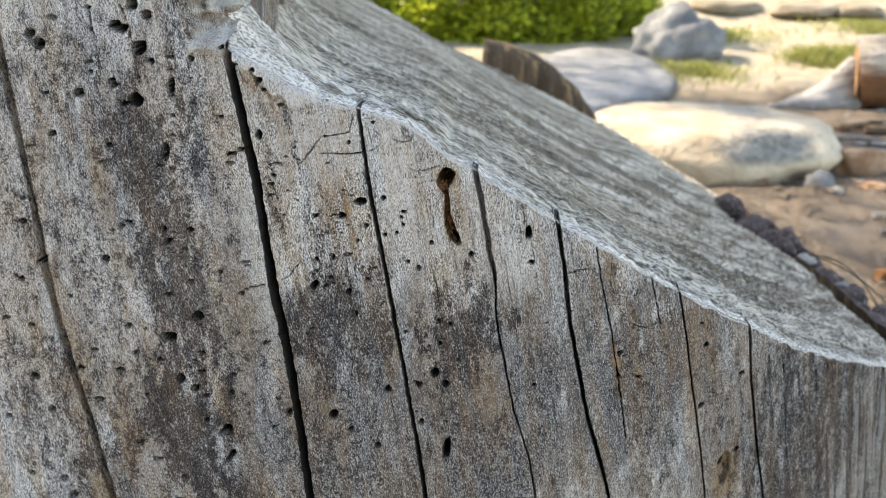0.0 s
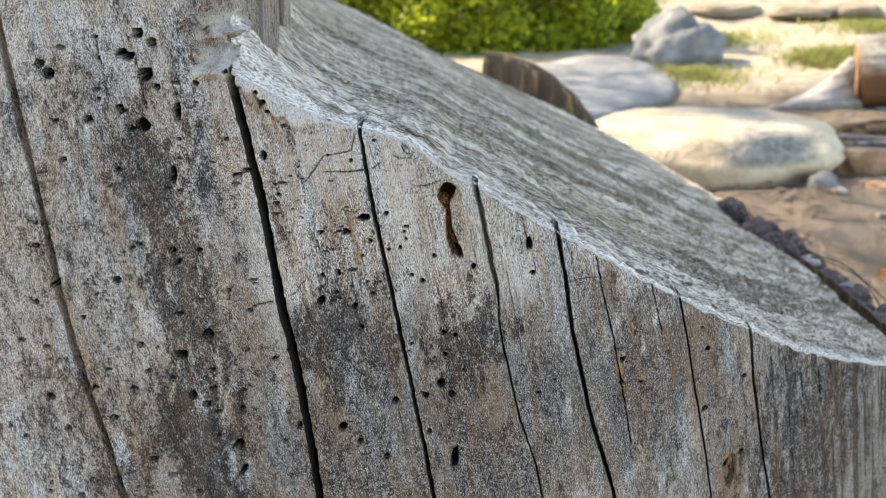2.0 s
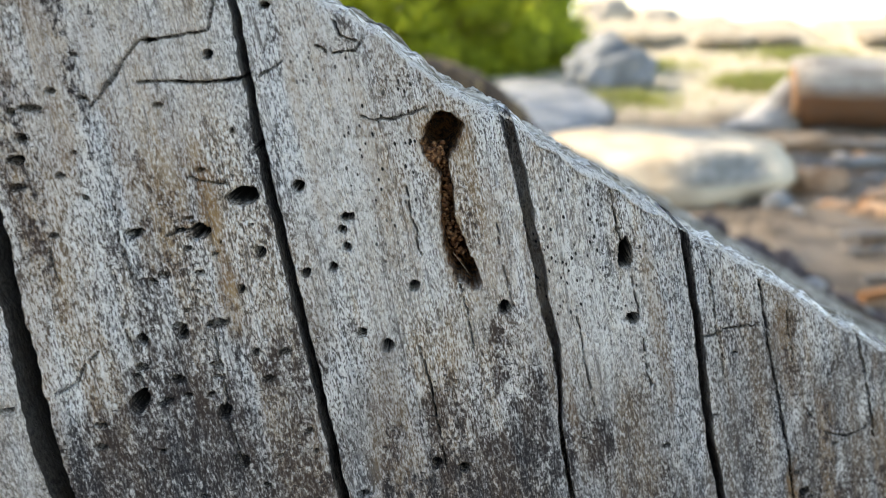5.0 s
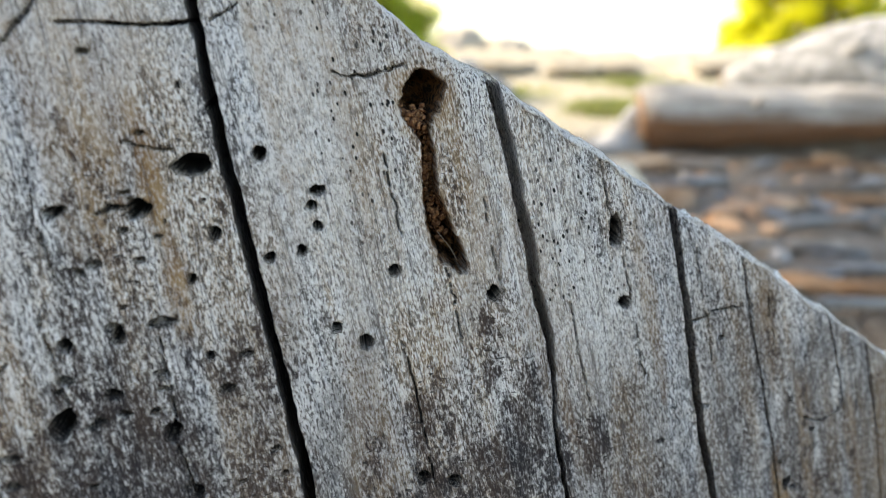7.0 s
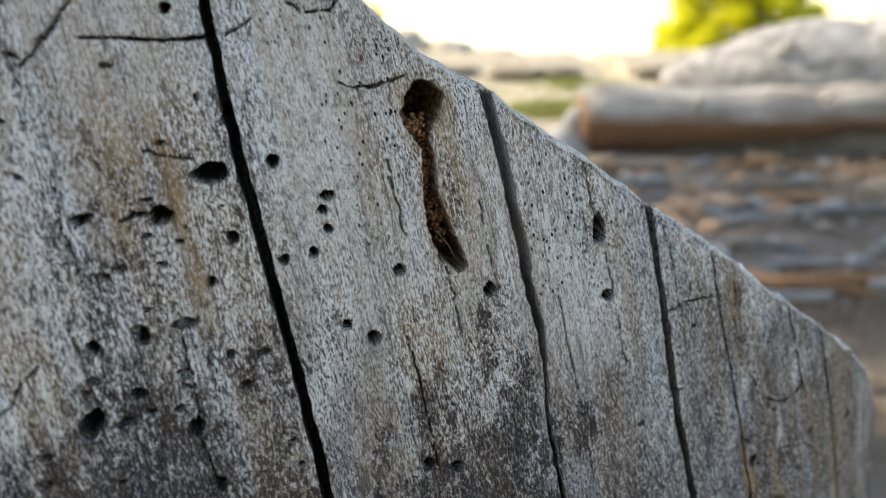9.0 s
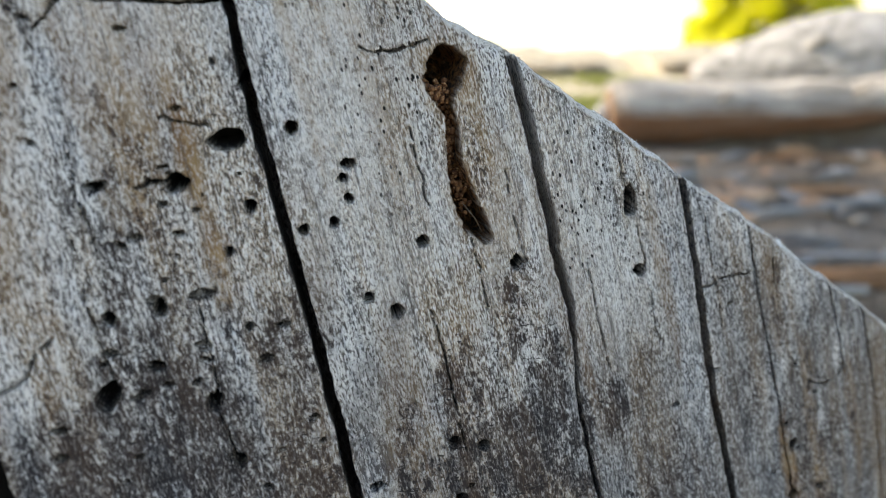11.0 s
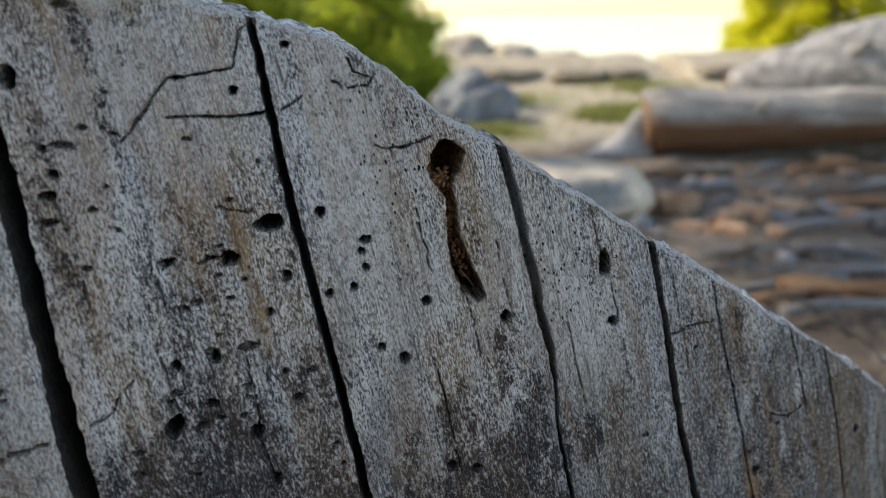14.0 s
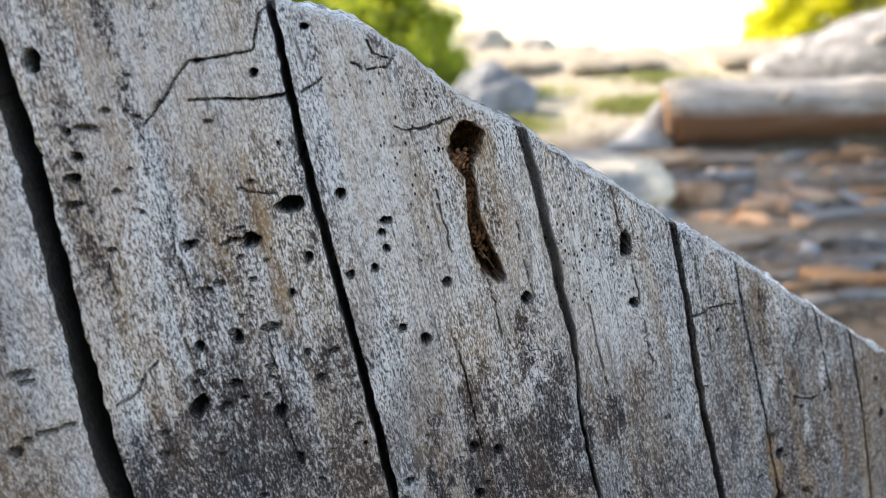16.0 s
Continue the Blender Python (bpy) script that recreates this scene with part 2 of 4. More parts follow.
LEAF_SUN = leafy("yellow_green_leaf", (0.34, 0.35, 0.02), (0.66, 0.63, 0.04))
BLADE = leafy("grass_blade", (0.12, 0.15, 0.04), (0.30, 0.30, 0.12))
TWIG = mottled("twig_bark", (0.12, 0.085, 0.06), (0.22, 0.17, 0.12), (0.08, 0.06, 0.05), 40)


def patched_boulder():
    """Buff stone with one broad grey shadow dapple painted on the side away from the lake."""
    n = Nodes("buff_boulder_painted_dapple", 0.9)
    v = n.coords()
    big = n.noise(v, 5, 5, 0.6)
    small = n.noise(v, 40, 4, 0.65)
    colour = n.mix(n.span(big, 0.35, 0.66), (0.38, 0.305, 0.22), (0.60, 0.53, 0.42))
    colour = n.mix(n.span(small, 0.52, 0.68, 0, 0.5), colour, (0.36, 0.29, 0.21))
    sep = n.add("ShaderNodeSeparateXYZ")
    n.put(sep.inputs[0], n.add("ShaderNodeTexCoord").outputs["Object"])
    ax = n.math("DIVIDE", n.math("SUBTRACT", sep.outputs[0], 0.09), 0.125)
    az = n.math("DIVIDE", n.math("SUBTRACT", sep.outputs[2], 0.095), 0.036)
    r = n.math("ADD", n.math("ADD", n.math("MULTIPLY", ax, ax), n.math("MULTIPLY", az, az)), n.math("MULTIPLY", n.math("SUBTRACT", big, 0.5), 1.6))
    # the grey oval is a dapple of shadow put into the colour
    colour = n.mix(n.span(r, 1.6, 0.5, 0, 0.95), colour, n.mix(n.span(small, 0.4, 0.6), (0.15, 0.155, 0.15), (0.26, 0.265, 0.255)))
    return n.finish(colour, n.math("ADD", big, small), 0.012, 0.7)


PATCHED = patched_boulder()


def soil():
    n = Nodes("needle_strewn_soil", 0.95)
    v = n.coords()
    big = n.noise(v, 1.3, 5, 0.6)
    mid = n.noise(v, 9, 5, 0.65)
    fine = n.noise(n.scaled(v, (1, 2.4, 1)), 60, 4, 0.7)
    colour = n.mix(n.span(big, 0.36, 0.64), (0.14, 0.11, 0.085), (0.25, 0.21, 0.175))
    colour = n.mix(n.span(mid, 0.5, 0.7, 0, 0.7), colour, (0.20, 0.185, 0.17))
    colour = n.mix(n.span(fine, 0.52, 0.7, 0, 0.55), colour, (0.30, 0.245, 0.18))
    far = n.split(n.attr("far", "Color"))
    colour = n.mix(far[0], colour, n.mix(n.span(mid, 0.35, 0.65), (0.35, 0.30, 0.225), (0.46, 0.42, 0.335)))
    return n.finish(colour, n.math("ADD", mid, fine), 0.02, 0.8)


def lake():
    n = Nodes("lake_water", 0.08)
    ripple = n.noise(n.scaled(n.coords(), (1, 1, 1)), 2.2, 3, 0.5)
    n.bsdf.inputs["Specular IOR Level"].default_value = 0.5
    return n.finish((0.30, 0.36, 0.38), ripple, 0.05, 0.5)


SOIL, WATER = soil(), lake()


# ---- small builders ----
def vnoise(x, y, seed=0):
    """Smooth value noise in -1..1 on arrays."""
    x, y = np.asarray(x, float), np.asarray(y, float)
    ix, iy = np.floor(x).astype(np.int64), np.floor(y).astype(np.int64)
    fx, fy = x - ix, y - iy
    fx, fy = fx * fx * (3 - 2 * fx), fy * fy * (3 - 2 * fy)

    def cell(a, b):
        k = (a * 374761393 + b * 668265263 + seed * 974634777) & 0xFFFFFFFF
        k = ((k ^ (k >> 13)) * 1274126177) & 0xFFFFFFFF
        return ((k ^ (k >> 16)) & 0xFFFF) / 32767.5 - 1

    low = cell(ix, iy) * (1 - fx) + cell(ix + 1, iy) * fx
    high = cell(ix, iy + 1) * (1 - fx) + cell(ix + 1, iy + 1) * fx
    return low * (1 - fy) + high * fy


def fbm(x, y, octaves=4, seed=0):
    total, size = 0, 1.0
    for k in range(octaves):
        total = total + vnoise(x * 2**k, y * 2**k, seed + k) * size
        size *= 0.5
    return total


def smooth(a, b, x):
    t = np.clip((x - a) / (b - a), 0, 1)
    return t * t * (3 - 2 * t)


def thing(name, label, category, group="", kind=""):
    return tagged(new(name), label, category, group, kind)


def part(name, data, material, parent=None, label=""):
    """Links a bmesh or a mesh as one mesh object under a thing or a part."""
    if isinstance(data, bmesh.types.BMesh):
        me = bpy.data.meshes.new(name)
        data.to_mesh(me)
        data.free()
    else:
        me = data
    me.materials.clear()
    me.materials.append(material)
    ob = new(name, me)
    if parent:
        ob.parent = parent
    if label:
        ob["label"] = label
    return ob


def sheet(name, points, flip=False, closed=False, **layers):
    """A grid of points (rows, columns, 3) as one smooth mesh, with float or colour layers on its points."""
    rows, cols = points.shape[:2]
    me = bpy.data.meshes.new(name)
    me.vertices.add(rows * cols)
    me.vertices.foreach_set("co", np.ascontiguousarray(points, np.float32).ravel())
    idx = np.arange(rows * cols).reshape(rows, cols)
    if closed:
        idx = np.c_[idx, idx[:, :1]]
    quads = np.stack([idx[:-1, :-1], idx[:-1, 1:], idx[1:, 1:], idx[1:, :-1]], -1).reshape(-1, 4)
    if flip:
        quads = quads[:, ::-1]
    me.loops.add(quads.size)
    me.loops.foreach_set("vertex_index", np.ascontiguousarray(quads, np.int32).ravel())
    me.polygons.add(len(quads))
    me.polygons.foreach_set("loop_start", np.arange(0, quads.size, 4, dtype=np.int32))
    me.polygons.foreach_set("use_smooth", np.ones(len(quads), bool))
    for key, values in layers.items():
        values = np.ascontiguousarray(values, np.float32)
        if values.ndim == 3 and key == "grain":
            me.attributes.new(key, "FLOAT_VECTOR", "POINT").data.foreach_set("vector", values.ravel())
        elif values.ndim == 3:
            full = np.concatenate([values, np.ones((rows, cols, 1), np.float32)], -1)
            me.attributes.new(key, "FLOAT_COLOR", "POINT").data.foreach_set("color", np.ascontiguousarray(full).ravel())
        else:
            me.attributes.new(key, "FLOAT", "POINT").data.foreach_set("value", values.ravel())
    me.update(calc_edges=True)
    return me


def tube(path, radii, sides=10, wobble=0.0, seed=0):
    """A closed tube along a path, as a bmesh."""
    bm = bmesh.new()
    rings = []
    path = [Vector(p) for p in path]
    for k, p in enumerate(path):
        ahead = (path[min(k + 1, len(path) - 1)] - path[max(k - 1, 0)]).normalized()
        side = ahead.orthogonal().normalized() if k == 0 else (side - ahead * side.dot(ahead)).normalized()
        up = ahead.cross(side)
        ring = []
        for j in range(sides):
            a = 2 * math.pi * j / sides
            r = radii[k] * (1 + wobble * noise.noise(Vector((j * 0.9 + seed, k * 0.35, seed * 1.7))))
            ring.append(bm.verts.new(p + (side * math.cos(a) + up * math.sin(a)) * r))
        rings.append(ring)
    for a, b in zip(rings, rings[1:]):
        for j in range(sides):
            f = bm.faces.new((a[j], a[(j + 1) % sides], b[(j + 1) % sides], b[j]))
            f.smooth = True
    bm.faces.new(rings[0][::-1])
    bm.faces.new(rings[-1])
    return bm


def stone(size, seed, rough=0.18, level=4, flat=0.0):
    """A worn stone about its own base centre, as a bmesh: flat lowers its crown to a plateau."""
    bm = bmesh.new()
    bmesh.ops.create_icosphere(bm, subdivisions=level, radius=1)
    for v in bm.verts:
        d = v.co.normalized()
        k = 1 + rough * noise.fractal(d * 1.3 + Vector((seed * 3.1, seed, 0)), 0.9, 2.0, 5) + rough * 0.25 * noise.noise(d * 7 + Vector((seed, 0, 0)))
        p = d * k
        if flat and p.z > 1 - flat:
            p.z = 1 - flat + (p.z - 1 + flat) * 0.25
        p.z = max(p.z, -0.35)
        v.co = Vector((p.x * size[0], p.y * size[1], (p.z + 0.3) / 1.3 * size[2]))
    for f in bm.faces:
        f.smooth = True
    return bm


# ---- the stump: shape of its face, edge and cracks ----
def face_y(x, z):
    """How far ahead the hewn face lies at x, z."""
    q = z - 0.31
    turned = 0.0072 * np.log1p(np.exp(np.clip((x - 0.112) / 0.012, -40, 40)))  # the stump rounds off to the right
    return 0.2838 + 0.2414 * x + 0.2269 * q + 0.7507 * x * x - 0.2566 * x * q + 0.0788 * q * q + turned


EDGE_X = np.array([-90, -66, -58, -50.6, -46, -35.4, -22.5, -11.5, -6, -1, 2, 5.5, 9, 13, 18, 22.4, 26.2, 30.7, 37.5, 44, 51.7, 58.5, 66, 73.4, 78.2, 89, 100, 113, 134, 160, 183.7, 217.3, 268.3, 330]) / 1000
EDGE_Z = np.array([389, 378, 375, 370.5, 367.6, 363, 359.2, 356, 354, 351.2, 348.8, 345.6, 342.8, 340.2, 337.9, 335.7, 333, 329.6, 326, 321.4, 316.4, 311.9, 307.6, 302.7, 299.6, 292.6, 285.9, 277.3, 262.3, 242.4, 225.2, 202.5, 167.4, 124]) / 1000


def edge_z(x):
    z = sum(np.interp(x + d, EDGE_X, EDGE_Z) for d in (-0.002, -0.001, 0, 0.001, 0.002)) / 5
    return z - 0.0001 + 0.0005 * fbm(x * 120, x * 0 + 3.3, 4, 5) + 0.0004 * fbm(x * 330, x * 0 + 1.7, 4, 8)


LEAN_GRAIN = 0.2
GROUND = -0.135  # height of the soil round the stump
FOOT = GROUND - 0.035
CRACKS, HOLES, GALLERY, FISSURES, MARKS = [], [], [], [], []


def crack(width, depth, *path, taper=None):
    """A drying check in mm: x and z from the top down; taper: (z, width below it)."""
    CRACKS.append((width, depth, np.array(path), taper))


def fissure(width, depth, *path):
    FISSURES.append((width, depth, np.array(path)))


def hole(x, z, rx, rz):
    HOLES.append((x, z, rx, rz))


def gallery(x, z, rx, rz):
    GALLERY.append((x, z, rx, rz))


def lerp_all(items, steps):
    """Fills in between neighbouring ellipses."""
    full = []
    for a, b in zip(items, items[1:]):
        full += [tuple(p + (q - p) * k / steps for p, q in zip(a, b)) for k in range(steps)]
    return full + [items[-1]]


def mark(channel, x, z, rx, rz, amount):
    """A stain in mm: channel 0 mildew, 1 tannin, 2 bleaching, 3 pin pores, 4 grey dirt plus painted lower-face shade.
    """
    MARKS.append((channel, x, z, rx, rz, amount))


crack(3.0, 4.5, (-151.5, 412), (-144.0, 378.4), (-139.8, 358.0), (-133.4, 327.8), (-128.9, 302.8), (-122.5, 275.4), (-114.1, 247.2), (-108.6, 224.1))
crack(3.1, 34, (-66.2, 379), (-63.0, 367.6), (-60.5, 356), (-58, 345), (-55.6, 333), (-52.6, 313), (-50.0, 297), (-47.9, 288), (-44.5, 270.4), (-41.0, 247.5), (-37.4, 221.5))
crack(1.5, 17, (-22, 360), (-19.9, 348), (-18.6, 338.8), (-16.9, 330), (-15.1, 320.8), (-13, 310.7), (-11, 301), (-9.2, 292), (-7.4, 282), (-5.0, 270), (-1.9, 253), (1.5, 236), (4.2, 217.6))
crack(1.75, 7.5, (18.4, 340), (21.3, 328.5), (23.4, 318.1), (25.2, 308.7), (27.1, 301.1), (27.7, 296.8), (28.3, 286), (29.5, 278), (31.8, 268.5), (36.6, 247), (42.7, 228.7), (46.1, 211.9), taper=(296, 0.75))
crack(1.6, 15, (49.3, 319), (51.3, 309), (53.3, 298.4), (54.7, 289.2), (56.5, 278.2), (58.9, 267.5), (60.6, 261), (65.1, 241.2), (70.5, 224.4), (75.6, 206.7))
crack(0.9, 9, (98.9, 287.5), (104.6, 263.5), (108.8, 243.7), (115.3, 214.7), (119.6, 192.0))
crack(1.6, 6, (135.3, 262), (139.9, 233.5), (148.4, 197.2), (155.7, 169.6))
fissure(0.55, 1.2, (64.7, 306.5), (68.1, 291.4), (72.2, 275.8), (76.8, 253.1), (81.2, 229.6))
fissure(0.5, 1, (86.9, 294.6), (91.5, 277.4), (92.7, 270.5))
fissure(1, 2, (256.1, 177.4), (275.9, 125.0), (297.3, 66.5))
fissure(0.6, 1, (-112.9, 395.0), (-111.1, 384.1), (-109.9, 375.9))
fissure(0.6, 1, (-101.6, 393.2), (-98.1, 384.1), (-96.6, 375.0), (-94.8, 367.6))
fissure(0.5, 0.8, (-40.5, 341.7), (-38.5, 344.6), (-37.1, 346.2), (-34.3, 350.3), (-30.0, 350.8), (-24.8, 351.4))
fissure(0.3, 0.6, (-24.8, 351.4), (-24.0, 354.2), (-23.3, 356.8), (-22.2, 357.8))
fissure(0.5, 0.8, (-34.3, 344.7), (-27.9, 344.6), (-23.1, 344.4), (-19.9, 344.9))
fissure(0.3, 0.6, (-17.7, 345.0), (-15.8, 345.7), (-14.5, 347.0))
fissure(0.3, 0.6, (-28.4, 331.2), (-25.4, 330.4), (-22.8, 330.0))
fissure(0.6, 0.8, (-31.6, 323.1), (-29.5, 323.6), (-26.8, 323.4))
fissure(0.3, 0.6, (-3.2, 338.9), (-1.7, 337.8), (1.3, 338.1), (6.5, 339.4))
fissure(0.3, 0.6, (-9.7, 349.2), (-7.7, 348.0), (-3.9, 348.2), (-2.6, 350.0))
fissure(0.3, 0.6, (-6.9, 352.5), (-6.1, 350.2), (-3.8, 349.6))
fissure(0.35, 0.6, (-48.0, 301.2), (-44.5, 303.0), (-43.1, 305.8), (-41.3, 307.3))
fissure(0.4, 0.6, (-60.5, 298.6), (-57.7, 299.3), (-53.7, 299.8))
fissure(0.3, 0.6, (54.2, 298.0), (59.2, 299.0), (65.1, 299.0))
fissure(0.25, 0.6, (-25.3, 308.0), (-24.1, 302.3), (-23.6, 294.9), (-21.7, 289.0))
fissure(0.25, 0.6, (36.2, 324.8), (37.7, 318.3), (39.7, 313.8), (41.9, 303.8))
fissure(0.3, 0.6, (80.9, 275.6), (85.2, 273.8), (89.9, 274.4), (91.9, 277.0))
hole(-20.7, 328.0, 2.0, 1.2)
hole(-26.7, 323.4, 1.2, 1.1)
hole(-18.3, 319.9, 0.8, 0.8)
hole(-12.6, 328.9, 0.8, 0.8)
hole(-36.2, 299.3, 1.3, 1.4)
hole(-24.2, 296.8, 0.9, 1.0)
hole(4.3, 312.7, 0.8, 0.8)
hole(18.7, 308.0, 1.0, 0.9)
hole(39.2, 314.4, 1.1, 2.1)
hole(40.6, 303.5, 0.9, 0.8)
hole(0.2, 303.8, 0.9, 0.9)
hole(7.6, 284.1, 0.9, 0.8)
hole(12.0, 282.8, 0.8, 0.7)
hole(8.1, 275.9, 0.8, 0.8)
hole(-16.7, 354.9, 0.6, 0.5)
hole(-24.8, 348.4, 0.6, 0.6)
hole(-18.1, 334.7, 0.6, 0.7)
hole(-21.8, 337.5, 0.3, 0.4)
hole(-5.6, 324.0, 1.0, 0.6)
hole(-6.3, 322.2, 0.7, 0.5)
hole(-5.7, 319.6, 0.6, 0.6)
hole(-7.8, 316.7, 0.6, 0.6)
hole(-11.9, 316.1, 0.7, 0.6)
hole(-21.2, 314.7, 0.5, 0.5)
hole(-24.7, 309.9, 1.7, 0.6)
hole(-29.7, 308.9, 0.8, 0.8)
hole(-35.3, 308.4, 0.7, 0.8)
hole(-35.6, 304.5, 1.0, 0.5)
hole(-17.6, 301.0, 1.0, 0.5)
hole(-19.4, 305.2, 0.5, 0.5)
hole(-48.8, 341.7, 1.7, 0.5)
hole(-51.2, 341.2, 0.5, 0.5)
hole(-50.1, 337.6, 0.6, 0.6)
hole(-50.9, 334.7, 1.1, 0.6)
hole(-60.1, 308.1, 1.7, 0.5)
hole(-61.3, 297.3, 0.8, 0.6)
hole(76.6, 264.9, 1.1, 0.9)
hole(76.5, 255.5, 1.1, 0.9)
hole(84.6, 254.1, 0.9, 0.6)
hole(-21.7, 289.0, 0.8, 0.9)
hole(-3.8, 306.4, 0.6, 0.6)
hole(-95.0, 379.5, 2.1, 2.0)
hole(-103.3, 386.3, 1.8, 1.6)
hole(-100.8, 385.6, 1.4, 1.3)
hole(-97.4, 393.2, 1.8, 1.6)
hole(-92.6, 390.0, 1.6, 1.5)
hole(-129.7, 380.7, 2.0, 1.8)
hole(-133.1, 383.6, 1.6, 1.4)
hole(-116.4, 364.7, 1.6, 1.4)
hole(-104.9, 368.0, 1.5, 1.5)
hole(-96.8, 363.0, 2.3, 2.2)
hole(-84.5, 366.7, 1.1, 3.3)
hole(-86.7, 345.6, 1.1, 2.6)
hole(-112.7, 374.9, 1.6, 0.7)
hole(-77.7, 376.3, 0.9, 0.9)
hole(-87.9, 319.6, 1.2, 1.2)
hole(-108.6, 309.3, 1.2, 1.2)
hole(-86.8, 282.4, 2.7, 1.7)
hole(-76.3, 289.3, 2.0, 2.0)
hole(-82.5, 267.8, 1.4, 1.4)
hole(-45.0, 253.8, 1.2, 1.3)
hole(-65.2, 261.9, 1.0, 1.0)
hole(-66.5, 248.7, 1.6, 1.7)
hole(-65.4, 239.3, 1.4, 1.5)
hole(-101.3, 285.9, 1.0, 1.0)
hole(-123.8, 279.9, 1.0, 1.0)
hole(-128.8, 256.2, 1.2, 1.3)
hole(-125.5, 231.0, 1.2, 1.2)
hole(-122.4, 224.8, 1.3, 1.2)
hole(-53.2, 279.2, 0.8, 0.8)
hole(-29.0, 252.5, 1.6, 1.7)
hole(-23.0, 246.4, 1.0, 1.0)
hole(-10.1, 260.2, 1.3, 1.3)
hole(1.0, 260.8, 1.1, 1.1)
hole(6.5, 265.0, 1.6, 1.7)
hole(10.8, 260.6, 1.3, 1.3)
hole(2.3, 246.9, 1.0, 1.1)
hole(11.8, 235.8, 1.4, 3.9)
hole(-13.3, 239.3, 1.0, 1.1)
hole(113.3, 261.1, 1.1, 0.9)
hole(133.2, 241.1, 1.4, 1.0)
hole(113.4, 235.4, 1.4, 1.2)
hole(128.4, 199.5, 3.9, 6.9)
hole(134.9, 205.8, 1.4, 1.1)
hole(-54.9, 351.0, 1.0, 1.6)
hole(-64.1, 344.8, 1.5, 0.8)
hole(-135.1, 268.1, 1.9, 1.2)
hole(-144.9, 288.3, 1.9, 0.8)

hole(-57.2, 372.5, 0.9, 0.7)
hole(-54.6, 369.4, 1.2, 0.8)
hole(-53.4, 366.0, 0.9, 0.6)
hole(-58.6, 376.0, 0.8, 0.5)
hole(126.6, 203.2, 1.5, 3.0)
gallery(9.4, 336.0, 3.1, 2.7)
gallery(8.1, 333.2, 2.5, 1.9)
gallery(9.3, 329.9, 0.9, 1.3)
gallery(9.6, 326.8, 1.3, 1.8)
gallery(9.7, 322.4, 1.5, 2.4)
gallery(10.5, 318.8, 1.8, 2.1)
gallery(12.2, 314.7, 2.3, 2.2)
gallery(14.0, 312.2, 1.2, 1.0)
pits = random.Random(31)
for cx, cz, sx, sz, count, small, large in ((-31, 309, 5, 9, 26, 0.22, 0.6), (-88, 330, 17, 42, 75, 0.35, 1.0), (-40, 338, 9, 12, 16, 0.25, 0.6), (-85, 255, 20, 22, 30, 0.4, 1.1), (-25, 290, 13, 8, 20, 0.25, 0.55), (5, 262, 20, 16, 16, 0.3, 0.6), (75, 262, 24, 20, 14, 0.3, 0.6), (-135, 300, 9, 45, 26, 0.35, 1.0)):
    for _ in range(count):
        r = pits.uniform(small, large)
        hole(pits.gauss(cx, sx), pits.gauss(cz, sz), r * pits.uniform(0.9, 1.9), r * pits.uniform(0.6, 1.0))
for k in range(9):
    x0 = 150 + 11 * k + pits.uniform(-4, 4)
    top = float(np.interp(x0 / 1000, EDGE_X, EDGE_Z)) * 1000 - pits.uniform(1, 22)
    run = pits.uniform(18, 60)
    fissure(pits.uniform(0.25, 0.5), 0.8, (x0, top), (x0 + 0.1 * run + pits.uniform(-0.6, 0.6), top - run / 2), (x0 + 0.2 * run, top - run))
for k in range(16):
    x0, top, run = pits.uniform(-50, 112), pits.uniform(232, 332), pits.uniform(5, 22)
    top = min(top, float(np.interp(x0 / 1000, EDGE_X, EDGE_Z)) * 1000 - 4)
    fissure(pits.uniform(0.12, 0.24), 0.5, (x0, top), (x0 + 0.1 * run + pits.uniform(-0.4, 0.4), top - run / 2), (x0 + 0.2 * run, top - run))
CRACK_U = [float(np.mean(p[:, 0] + LEAN_GRAIN * (p[:, 1] - 310))) / 1000 for _, _, p, _ in CRACKS]
CRACK_U[1] = -0.0535
# mildew; marks low on the face also carry its shade in their colour
mark(0, -84, 300, 14, 90, 0.9)
mark(0, -80, 245, 18, 45, 0.95)
mark(0, -95, 350, 26, 22, 0.9)
mark(0, -128, 372, 14, 22, 0.6)
mark(0, -140, 262, 12, 40, 0.6)
mark(0, 9, 292, 7, 13, 0.95)
mark(0, -30, 284, 26, 22, 0.85)
mark(0, 14, 280, 18, 16, 0.85)
mark(0, 22, 288, 6, 14, 0.75)
mark(0, 35, 282, 3.5, 6, 0.9)
mark(0, -28, 296, 17, 14, 0.6)
mark(0, -14, 299, 8, 9, 0.65)
mark(0, -30, 310, 10, 8, 0.4)
mark(0, -45, 262, 14, 40, 0.35)
mark(0, -33, 268, 6, 16, 0.5)
mark(0, 12, 250, 10, 34, 0.55)
mark(0, 45, 250, 12, 40, 0.35)
mark(0, 90, 235, 18, 36, 0.45)
mark(0, 185, 185, 60, 70, 0.8)
mark(0, 120, 235, 10, 40, 0.4)
mark(0, -2, 352, 9, 5, 0.3)
mark(0, -52, 352, 5, 16, 0.4)
mark(0, -25, 284, 24, 16, 0.75)
mark(0, 12, 272, 16, 18, 0.75)
mark(0, 45, 262, 14, 18, 0.5)
mark(0, -30, 230, 30, 34, 0.55)
mark(0, 30, 225, 30, 34, 0.55)
mark(0, 85, 262, 14, 18, 0.5)
mark(0, -75, 215, 30, 30, 0.8)
mark(0, -110, 240, 18, 40, 0.6)
mark(0, -66, 330, 5, 40, 0.45)
mark(0, -32, 322, 6, 14, 0.4)
